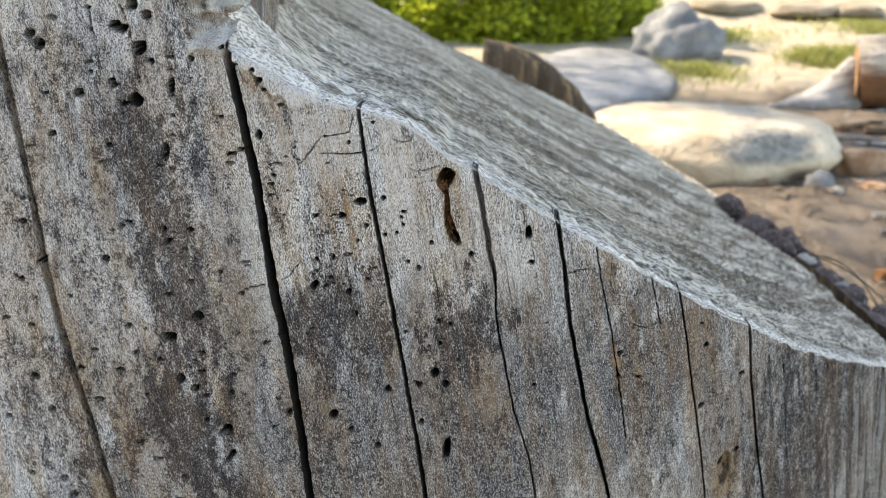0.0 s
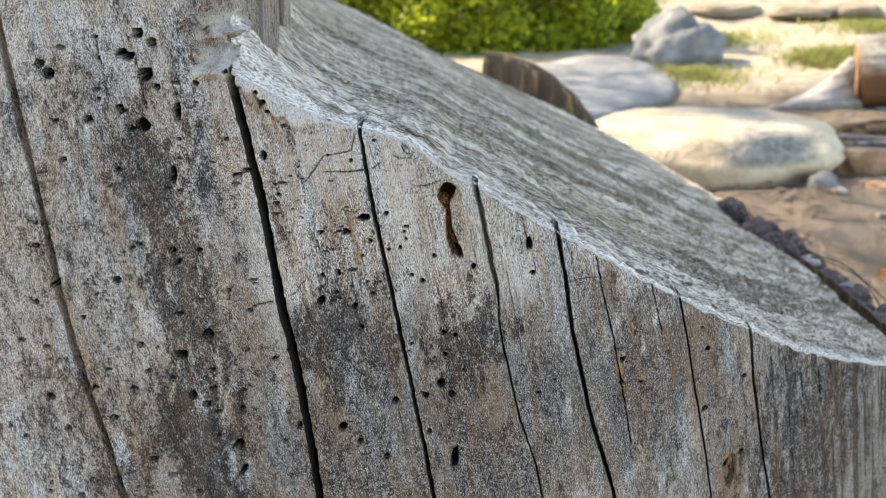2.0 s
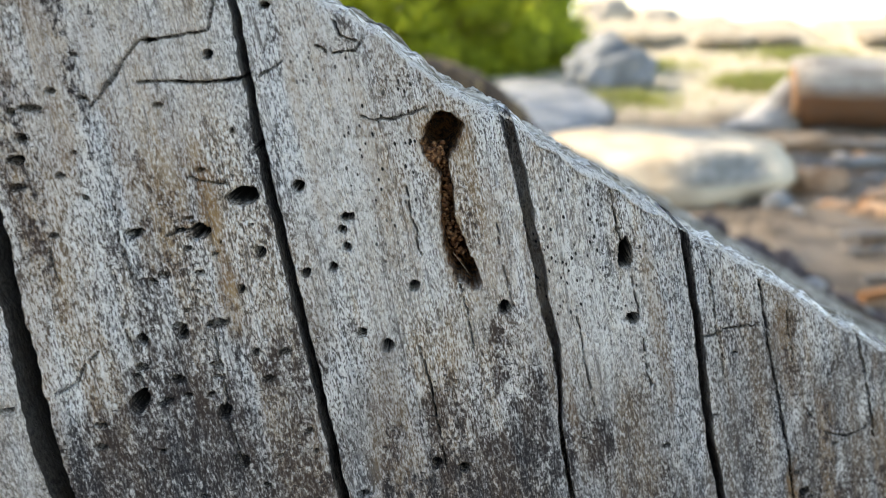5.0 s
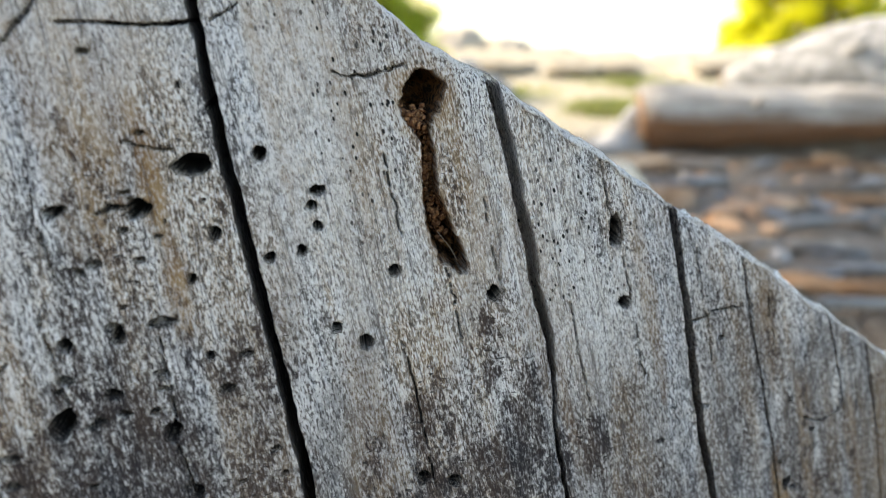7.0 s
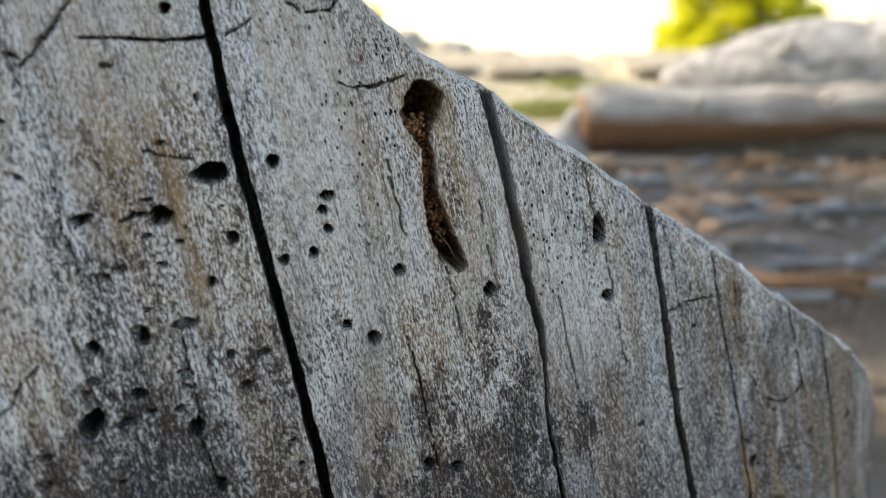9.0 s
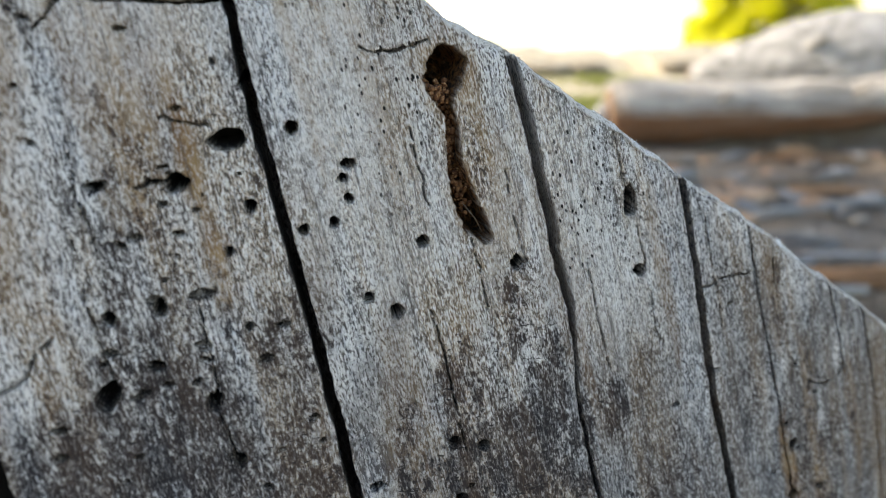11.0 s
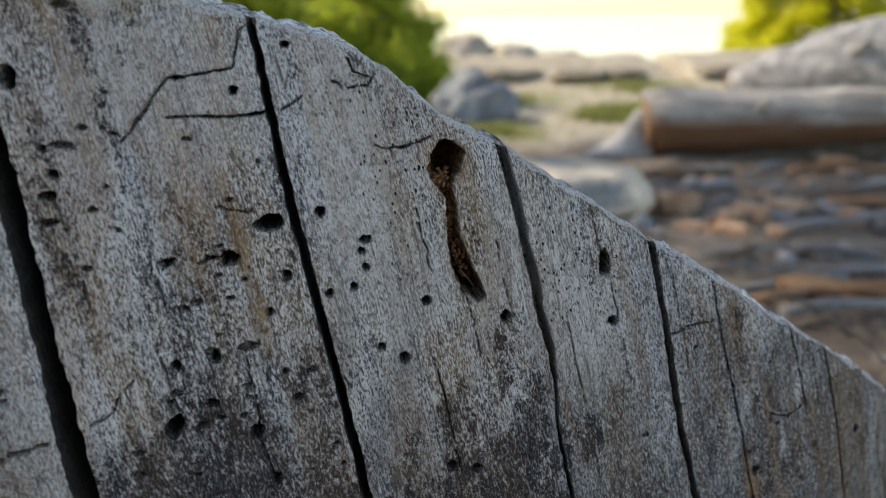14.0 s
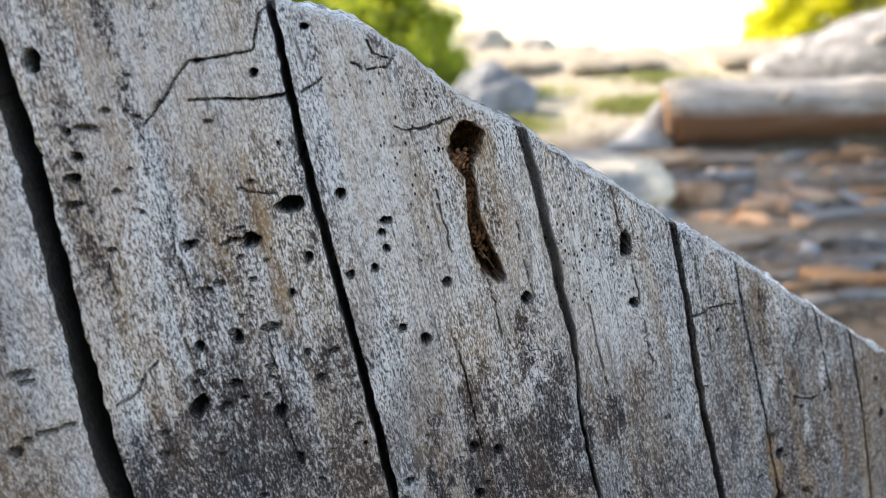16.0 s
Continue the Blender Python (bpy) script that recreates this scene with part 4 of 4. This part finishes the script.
HX, HY = -0.5 + inward[:, None] * (TX[-1] + 0.5)[None, :], 0.9 + inward[:, None] * (TY[-1] - 0.9)[None, :]
HZ = inward[:, None] * TZ[-1][None, :] + (1 - inward[:, None]) * 0.75 + (0.03 * fbm(HX * 9, HY * 9, 3, 640) + 0.05 * np.maximum(fbm(HX * 34, HY * 34, 3, 650), 0)) * smooth(1.0, 0.93, inward)[:, None]
HS = np.zeros((26, len(ring), 3))
broken = sheet("broken_top", np.stack([HX, HY, HZ], -1), closed=True, grain=np.stack([HY, HZ, HX], -1), stain=HS)
part("broken_top", broken, CUT, stump, "splintered top of the standing half")

# torn pale fibres along the edge of the cut
rng = random.Random(4)
bm = bmesh.new()
for _ in range(5200):
    x = rng.uniform(-0.062, 0.235) if rng.random() < 0.45 else rng.uniform(-0.03, 0.115)
    k = int(np.clip(np.searchsorted(ex, x), 1, len(ex) - 1))
    b = abs(rng.gauss(0, 0.0022))
    root = Vector((x, ey[k] + b - 0.0006, ez[k] - 0.088 * b - 0.0003))
    way = Vector((rng.gauss(0, 0.45), rng.gauss(-0.25, 0.5), rng.uniform(0.35, 1.0))).normalized()
    length = rng.uniform(0.0003, 0.0009)
    side = way.cross(Vector((rng.gauss(0, 1), rng.gauss(0, 1), rng.gauss(0, 1)))).normalized() * rng.uniform(0.00005, 0.00013)
    a, c = bm.verts.new(root - side), bm.verts.new(root + side)
    tip = bm.verts.new(root + way * length)
    bm.faces.new((a, c, tip))
fringe = part("fibre_fringe", bm, FRINGE, stump, "pale torn wood fibres")
fringe["kind"] = "stuff"

# crumbs of frass in the beetle gallery
for k in range(210):
    if k < 80:
        hx, hz, rx, rz = 7.2 + rng.gauss(0, 0.3), 332.2 + rng.gauss(0, 0.5), 1.7, 1.6
        sunk = 0.0016
    else:
        hx, hz, rx, rz = lerp_all(GALLERY, 4)[rng.choice(range(6, 23))]
        sunk = 0.0036
    x, z = (hx + rng.gauss(0, 0.5) * rx) / 1000, (hz + rng.gauss(0, 0.42) * rz) / 1000
    bm = stone([rng.uniform(0.00022, 0.0006)] * 3, 40 + k, 0.35, 1)
    crumb = part("frass_crumb", bm, FRASS, stump)
    crumb.matrix_basis = pose(x, float(face_y(x, z)) + sunk + rng.uniform(-0.0012, 0.0008), z, rng.uniform(0, 360), rng.uniform(0, 360), 0)
cam.data.dof.focus_object = crumb
bm = tube([(0.0105, face_y(0.0105, 0.316) + 0.0006, 0.3172), (0.0122, face_y(0.0122, 0.3155) - 0.0002, 0.3150), (0.0134, face_y(0.0134, 0.3135) + 0.0008, 0.3128)], [0.00005, 0.00006, 0.00004], 5)
part("pale_fibre", bm, NEEDLE, stump, "thin pale fibre lying in the gallery")

# ---- ground and lake ----
gx = graded((-14, -2, 0.5), (-2, 0.1, 0.06), (0.1, 2.2, 0.022), (2.2, 3.4, 0.03), (3.4, 8, 0.12), (8, 14, 0.5))
gy = graded((-6, 0, 0.4), (0, 0.8, 0.05), (0.8, 3.2, 0.022), (3.2, 8, 0.07), (8, 16, 0.3))
GX, GY = np.meshgrid(gx, gy)
shore = 6.7 + 0.12 * fbm(GX * 0.7, GX * 0, 3, 700) + np.maximum(0, GX - 3.6) * 0.9 - np.minimum(0, GX - 0.6) * 1.2
GZ = 0.012 * fbm(GX * 3, GY * 3, 4, 710) + 0.004 * fbm(GX * 22, GY * 22, 3, 720)
GZ += 0.175 * smooth(-1.0, -0.15, GY - shore) * (1 - smooth(0.13, 0.06, np.abs(GX - 2.83 + 0.03 * fbm(GY * 5, GY * 0, 2, 715))))
along = np.clip((GX - 1.35) / 1.4, 0, 1)
along = smooth(0, 0.2, along) * smooth(1, 0.85, along)
back = GY - 2.80 + 0.29 * (GX - 1.45)
GZ += along * (0.12 * smooth(-0.02, 0.07, back) * smooth(0.45, 0.2, back) - 0.06 * smooth(-0.2, -0.1, back) * smooth(0.02, -0.03, back))  # soil heaped unseen behind the log, hollow under it, added to darken the gap
GZ = GROUND + GZ - 0.52 * smooth(-0.05, 0.7, GY - shore)
far = smooth(2.95, 3.8, GY + 0.4 * fbm(GX * 1.2, GY * 1.2, 3, 730))
ground = part("ground", sheet("ground", np.stack([GX, GY, GZ], -1), far=np.stack([far, far, far], -1)), SOIL)
tagged(ground, "brown needle-strewn soil, paler and sandy further off", "ground", kind="structure")
wx, wy = np.meshgrid(np.linspace(-900, 900, 30), np.concatenate([[5.0, 7, 10, 20, 60, 200], np.linspace(400, 2500, 8)]))
lake_ob = part("water", sheet("water", np.stack([wx, wy, 0 * wx + GROUND - 0.06], -1)), WATER)
tagged(lake_ob, "bright lake water reflecting a pale sky", "water", kind="structure")
mx, my = np.meshgrid(np.linspace(-1000, 1000, 20), np.linspace(-1000, 2600, 20))
bed = part("ground_bed", sheet("ground_bed", np.stack([mx, my, 0 * mx + GROUND - 0.6], -1), far=np.ones((20, 20, 3))), SOIL)
tagged(bed, "low sandy ground that runs on to the horizon", "ground", kind="structure")


# ---- rocks ----
def rock(name, label, place, size, seed, material, turn=0, rough=0.18, flat=0.0, level=4, category="rock", group=""):
    bm = stone(size, seed, rough, level, flat)
    ob = part(name, bm, material)
    x, y, z = place
    ob.matrix_basis = pose(x, y, GROUND + z, 0, 0, turn)
    return tagged(ob, label, category, group)


rock("boulder", "low buff boulder with a sunlit flat crown", (0.515, 2.14, -0.01), (0.345, 0.27, 0.165), 3, PATCHED, 6, 0.14, 0.35)
rock("flat_rock", "broad flat grey granite slab flush with the soil", (0.30, 3.36, -0.03), (0.34, 0.85, 0.10), 7, BLUE_STONE, -12, 0.14, 0.45)
rock("boulder", "blue-grey angular boulder beside the shrub", (0.775, 4.0, -0.02), (0.215, 0.18, 0.235), 11, BLUE_STONE, 20, 0.38)
for k, (x, y, s, h) in enumerate(((1.45, 6.1, 0.28, 0.09), (1.95, 5.95, 0.22, 0.08), (2.3, 6.0, 0.20, 0.08), (3.15, 6.1, 0.24, 0.08), (0.95, 6.4, 0.35, 0.12))):
    rock("shore_rock", "low grey rock on the lake shore", (x, y, 0.04), (s, 0.18, h), 20 + k, DUN_STONE, 10 * k, 0.2, 0.3, group="rocks on the shore")
for k, (x, y, s, h) in enumerate(((1.42, 7.7, 0.26, 0.52), (1.86, 7.6, 0.26, 0.41), (2.25, 7.5, 0.24, 0.34))):
    rock("far_rock", "pale rock standing in the shallows of the lake", (x, y, -0.10), (s, 0.3, h), 30 + k, WARM_STONE, 30 * k, 0.22, 0.3, group="rocks in the lake")
for k, (x, y, s, h) in enumerate(((0.885, 2.02, 0.062, 0.085), (0.97, 1.90, 0.052, 0.05), (1.045, 1.93, 0.06, 0.06), (0.93, 1.82, 0.05, 0.04), (1.16, 1.98, 0.07, 0.05), (1.04, 1.80, 0.045, 0.035), (1.30, 1.88, 0.06, 0.035), (0.86, 1.88, 0.035, 0.03))):
    rock("bark_piece", "rust-brown chunk of broken bark on the soil", (x, y, -0.004), (s, s * 0.6, h), 40 + k, RUST_STONE, 47 * k, 0.5, 0.35, 3, "bark", "bark pieces on the soil")
rock("stone", "small blue-grey stone half sunk in the soil", (0.737, 1.89, -0.006), (0.04, 0.03, 0.045), 50, BLUE_STONE, 20, 0.2, 0, 3, "stone")
rock("stone", "small pale stone lying on the soil", (0.93, 1.60, -0.006), (0.026, 0.02, 0.03), 51, GRANITE, 20, 0.2, 0, 3, "stone")

rng = random.Random(9)
for k in range(70):
    x, y = rng.uniform(0.42, 2.1), rng.uniform(0.9, 2.9)
    s = rng.uniform(0.008, 0.03)
    rock("pebble", "small rounded pebble lying on the soil", (x, y, 0.004), (s, s * rng.uniform(0.6, 1), s * 0.6), 60 + k, rng.choice((GRANITE, BLUE_STONE, WARM_STONE, RUST_STONE)), rng.uniform(0, 360), 0.25, 0, 2, "pebble", "pebbles on the soil")


# ---- logs ----
def log(name, label, a, b, radius, seed, wood, slim=lambda t: 1.0):
    ob = thing(name, label, "log")
    a, b = Vector(a), Vector(b)
    steps = 26
    path = [a.lerp(b, k / steps) + Vector((0, 0, 0.02 * radius * 10 * noise.noise(Vector((k * 0.3, seed, 0))))) for k in range(steps + 1)]
    bm = tube(path, [radius * slim(k / steps) * (1 + 0.08 * noise.noise(Vector((k * 0.4, 0, seed)))) for k in range(steps + 1)], 28, 0.10, seed)
    part("log_body", bm, wood, ob)
    way = (b - a).normalized()
    for end, sign, size in ((a, -1, radius * slim(0)), (b, 1, radius * slim(1))):
        bm = tube([end + way * sign * 0.001, end + way * sign * 0.012], [size * 0.93, size * 0.88], 24, 0.06, seed + 2)
        part("cut_end", bm, LOG_BROWN, ob, "brown sawn end")
    for k in range(3):
        p = a.lerp(b, 0.2 + 0.27 * k) + Vector((0, -radius * 0.8, radius * 0.4))
        bm = tube([p, p + Vector((0.01, -0.05, 0.03)) * radius * 10], [radius * 0.12, radius * 0.07], 8, 0.2, k)
        part("branch_stub", bm, wood, ob)
    return ob


log("fallen_log", "weathered fallen log, grey above and rust brown below", (1.17, 2.88, -0.018), (2.75, 2.42, 0.07), 0.117, 5, LOG_WOOD, lambda t: 1 - 0.55 * t)
rock("stone", "grey stone propping the fallen log", (2.62, 2.44, -0.02), (0.12, 0.10, 0.20), 57, BLUE_STONE, 0, 0.15, 0.2, 3, "stone")
log("driftwood_log", "large silver-grey driftwood trunk lying near the shore", (2.62, 5.0, GROUND + 0.08), (4.9, 3.7, GROUND + 0.30), 0.31, 8, LOG_GREY, lambda t: 0.2 + 0.8 * math.sin(min(1, t / 0.36) * math.pi / 2))

wedge = thing("driftwood_chunk", "weathered grey splintered wedge of driftwood beside the log", "driftwood")
for k in range(7):
    t = k / 6
    a = Vector((0.84 + 0.18 * t, 2.78 + 0.08 * t, GROUND))
    b = Vector((1.165, 2.84 + 0.05 * t, GROUND + 0.03 + 0.115 * t))
    part("splinter", tube([a, a.lerp(b, 0.3), a.lerp(b, 0.65), b], [0.012, 0.03, 0.036, 0.034], 10, 0.3, 70 + k), LOG_GREY, wedge)

rng = random.Random(21)
for k in range(90):
    x, y, a = rng.uniform(0.75, 2.4), rng.uniform(1.25, 2.55), rng.uniform(-0.6, 0.6)
    length = rng.uniform(0.06, 0.30)
    d = Vector((math.cos(a), math.sin(a), 0)) * length / 2
    r = rng.uniform(0.004, 0.017)
    c = Vector((x, y, GROUND + r * 0.8 + 0.006))
    bm = tube([c - d, c + Vector((0, 0.01, 0.004)), c + d], [r, r * 0.9, r * 0.6], 7, 0.15, k)
    tagged(part("stick", bm, rng.choice((TWIG, LOG_GREY, LOG_GREY, LOG_BROWN))), "short grey stick lying on the litter", "stick", "sticks on the soil")

for k in range(70):
    x, y = rng.uniform(0.95, 2.4), rng.uniform(1.55, 2.6)
    size = rng.uniform(0.02, 0.055)
    bm = stone((size, size * rng.uniform(0.35, 0.7), size * rng.uniform(0.25, 0.5)), 300 + k, 0.45, 2, 0.3)
    chip = part("wood_chip", bm, rng.choice((LOG_GREY, LOG_GREY, LOG_GREY, RUST_STONE)))
    chip.matrix_basis = pose(x, y, GROUND + 0.004, rng.uniform(-12, 12), rng.uniform(-12, 12), rng.uniform(0, 360))
    tagged(chip, "flat splintered chip of weathered driftwood on the soil", "wood chip", "chips on the soil")

# needle and bark litter over the near soil
bm = bmesh.new()
for _ in range(9000):
    x, y = rng.uniform(0.4, 2.6), rng.uniform(0.8, 3.2)
    a, length, w = rng.uniform(0, math.pi), rng.uniform(0.012, 0.05), rng.uniform(0.0008, 0.004)
    d = Vector((math.cos(a), math.sin(a), rng.uniform(-0.15, 0.15))) * length / 2
    n = Vector((-math.sin(a), math.cos(a), 0)) * w
    c = Vector((x, y, GROUND + rng.uniform(0.012, 0.02)))
    bm.faces.new([bm.verts.new(q) for q in (c - d - n, c + d - n, c + d + n, c - d + n)])
tagged(part("needle_litter", bm, NEEDLE), "dry orange-brown needle and bark litter on the soil", "litter", kind="stuff")

# ---- bark left on the stump ----
slab = thing("bark_slab", "curved slab of dark bark with tan ridges behind the stump", "bark")
pts = []
for k in range(40):
    t = k / 39
    x = -0.03 + 0.22 * t
    y = 1.40 + 0.16 * t
    pts.append((x, y, 0.226 - 0.05 * t - 0.125 * t**2.5))
grid = []
for x, y, top in pts:
    col = []
    for j in range(24):
        a = j / 23
        if a < 0.55:
            z, yy = FOOT + (top - FOOT) * (a / 0.55), y - 0.02
        else:
            b = (a - 0.55) / 0.45 * math.pi
            z, yy = top + 0.03 * math.sin(b) * 0.8, y - 0.02 + 0.06 * (1 - math.cos(b)) / 2
        col.append((x + 0.006 * noise.noise(Vector((x * 40, a * 5, 0))), yy - 0.014 * noise.noise(Vector((x * 45, 0.3 * a, 2))), z))
    grid.append(col)
part("bark_plate", sheet("bark_plate", np.array(grid)), BARK, slab)

crust = thing("bark_crust", "dark crumbling bark crust with pebbles beside the stump", "bark")
for k in range(64):
    t = k / 63
    x, y = 0.335 + 0.055 * t + rng.uniform(-0.022, 0.018), 1.09 - 0.34 * t + rng.uniform(-0.02, 0.02)
    s = rng.uniform(0.009, 0.022)
    bm = stone((s, s * rng.uniform(0.7, 1.2), s * 1.1), 200 + k, 0.35, 3)
    bit = part("crust_lump", bm, CHAR, crust)
    bit.matrix_basis = pose(x + 0.002, y, 0.026 + rng.uniform(0.0, 0.035), rng.uniform(-30, 30), rng.uniform(-30, 30), rng.uniform(0, 360))
core = part("crust_core", stone((0.036, 0.19, 0.225), 260, 0.3, 4), CHAR, crust)
core.matrix_basis = pose(0.372, 0.92, FOOT, 0, 0, 10)
for x, y, z, s, m in ((0.355, 0.91, 0.088, 0.011, GRANITE), (0.362, 0.86, 0.08, 0.010, WARM_STONE), (0.374, 0.84, 0.075, 0.018, BLUE_STONE)):
    rock("pebble", "pale pebble caught in the bark crust", (x + 0.014, y, z - 0.024 - GROUND), (s, s, s), int(1000 * x), m, 0, 0.2, 0, 2, "pebble", "pebbles on the bark")

for a, b, c in (((0.262, 0.62, 0.185), (0.285, 0.60, 0.195), (0.285, 0.545, 0.178)), ((0.262, 0.62, 0.185), (0.29, 0.585, 0.19), (0.30, 0.53, 0.168))):
    a, b, c = Vector(a), Vector(b), Vector(c)
    path = [(1 - t) ** 2 * a + 2 * t * (1 - t) * b + t * t * c for t in np.linspace(0, 1, 12)]
    tagged(part("pine_needle", tube(path, [0.0006] * 12, 6), NEEDLE), "dry orange pine needle lying on the cut", "pine needle", "pine needles")


# ---- plants ----
def shrub(name, label, centre, size, leaves, leaf, seed, material):
    ob = thing(name, label, "shrub")
    ob.matrix_basis = pose(0, 0, GROUND)
    r = random.Random(seed)
    cx, cy = centre
    tips = []
    for k in range(16):
        a, s = r.uniform(0, 2 * math.pi), math.sqrt(r.random())
        tip = Vector((cx + size[0] * s * 0.8 * math.cos(a), cy + size[1] * s * 0.8 * math.sin(a), size[2] * r.uniform(0.45, 0.9)))
        foot = Vector((cx + 0.1 * math.cos(a), cy + 0.1 * math.sin(a), -0.02))
        mid = foot.lerp(tip, 0.5) + Vector((r.uniform(-0.05, 0.05), r.uniform(-0.05, 0.05), 0.05))
        tips += [tip, mid.lerp(tip, 0.5)]
        part("stem", tube([foot, mid, tip], [0.016, 0.011, 0.004], 6, 0.1, k), TWIG, ob)
    clumps = []
    for _ in range(170):
        a, e = r.uniform(0, 2 * math.pi), r.uniform(-0.4, 1)
        f = r.uniform(0.62, 1.0) * (1 + 0.15 * noise.noise(Vector((a * 2, e * 3, seed))))
        flat = math.sqrt(max(0, 1 - e * e))
        clumps.append(Vector((cx + size[0] * f * flat * math.cos(a), cy + size[1] * f * flat * math.sin(a), size[2] * (0.06 + 0.94 * max(0, e) * f))))
    verts, faces = [], []
    for _ in range(leaves):
        c = r.choice(clumps)
        p = c + Vector((r.gauss(0, 0.06), r.gauss(0, 0.06), r.gauss(0, 0.055)))
        p.z = max(p.z, 0.01)
        d = Vector((r.gauss(0, 1), r.gauss(0, 1), r.gauss(0.3, 0.7))).normalized()
        n = d.cross(Vector((r.gauss(0, 1), r.gauss(0, 1), r.gauss(0, 1)))).normalized()
        length, w = leaf * r.uniform(0.7, 1.3), leaf * 0.3
        k = len(verts)
        verts += [p, p + d * length * 0.5 + n * w, p + d * length, p + d * length * 0.5 - n * w]
        faces.append((k, k + 1, k + 2, k + 3))
    me = bpy.data.meshes.new("foliage")
    me.from_pydata(verts, [], faces)
    part("foliage", me, material, ob)
    return ob


shrub("shrub", "dense green shrub with sunlit leaf tips", (-0.17, 4.98), (1.0, 0.6, 0.85), 115000, 0.034, 3, LEAF)
shrub("shrub", "dense green shrub with sunlit leaf tips", (-1.7, 4.9), (0.9, 0.6, 0.85), 16000, 0.05, 4, LEAF_SUN)
shrub("shrub", "yellow-green backlit shrub beyond the driftwood", (5.32, 8.3), (0.9, 0.7, 1.6), 60000, 0.05, 5, LEAF_SUN)


def tuft(place, count, height, seed, spread):
    r = random.Random(seed)
    verts, faces = [], []
    for _ in range(count):
        a, s = r.uniform(0, 6.28), abs(r.gauss(0, spread))
        p = Vector((s * math.cos(a), s * math.sin(a), 0))
        d = Vector((r.gauss(0, 0.35), r.gauss(0, 0.35), 1)).normalized() * height * r.uniform(0.5, 1.1)
        n = Vector((math.sin(a), -math.cos(a), 0)) * 0.003
        k = len(verts)
        verts += [p - n, p + n, p + d * 0.6 + n * 0.7, p + d + Vector((d.x, d.y, 0)) * 0.5]
        faces.append((k, k + 1, k + 2, k + 3))
    me = bpy.data.meshes.new("grass")
    me.from_pydata(verts, [], faces)
    ob = part("grass", me, BLADE)
    ob.matrix_basis = pose(place[0], place[1], GROUND)
    return tagged(ob, "tuft of yellow-green grass on the sandy soil", "grass", kind="stuff")


tuft((1.42, 3.92, 0), 900, 0.08, 1, 0.10)
tuft((1.62, 4.1, 0), 700, 0.07, 2, 0.10)
tuft((0.78, 3.55, 0), 900, 0.05, 3, 0.14)
tuft((2.2, 5.3, 0), 900, 0.07, 4, 0.25)
tuft((1.2, 4.9, 0), 700, 0.05, 5, 0.25)


# ---- the unseen tree, added to shade the clearing ----
shade = thing("unseen_conifer", "unseen tall green conifer with a dense drooping crown, added to shade the clearing", "tree")
shade.matrix_basis = pose(0.12, 0.27, 0)
part("trunk", tube([(-2.9, 4.12, GROUND - 0.05), (-2.85, 4.07, 2.0), (-2.76, 3.97, 4.2), (-2.72, 3.92, 5.6)], [0.16, 0.13, 0.08, 0.02], 12, 0.08, 3), TWIG, shade)
r = random.Random(77)
verts, faces = [], []
for k in range(34):
    z = r.uniform(2.9, 5.3)
    a = r.uniform(0, 2 * math.pi)
    reach = 1.5 * (5.9 - z) / 3.0 * r.uniform(0.75, 1.0)
    foot = Vector((-2.78, 4.0, z))
    tip = foot + Vector((math.cos(a) * reach, math.sin(a) * reach, -0.15 * reach))
    part("branch", tube([foot, foot.lerp(tip, 0.5) + Vector((0, 0, 0.05)), tip], [0.02, 0.013, 0.005], 6, 0.1, k), TWIG, shade)
    for _ in range(300):
        t = r.uniform(0.12, 1)
        p = foot.lerp(tip, t) + Vector((r.gauss(0, 0.13), r.gauss(0, 0.13), r.gauss(-0.03, 0.06)))
        d = Vector((r.gauss(0, 1), r.gauss(0, 1), r.gauss(-0.2, 0.5))).normalized() * r.uniform(0.05, 0.1)
        n = d.cross(Vector((r.gauss(0, 1), r.gauss(0, 1), 1))).normalized() * 0.012
        q = len(verts)
        verts += [p, p + d * 0.5 + n, p + d, p + d * 0.5 - n]
        faces.append((q, q + 1, q + 2, q + 3))
me = bpy.data.meshes.new("crown")
me.from_pydata(verts, [], faces)
part("crown", me, LEAF, shade)
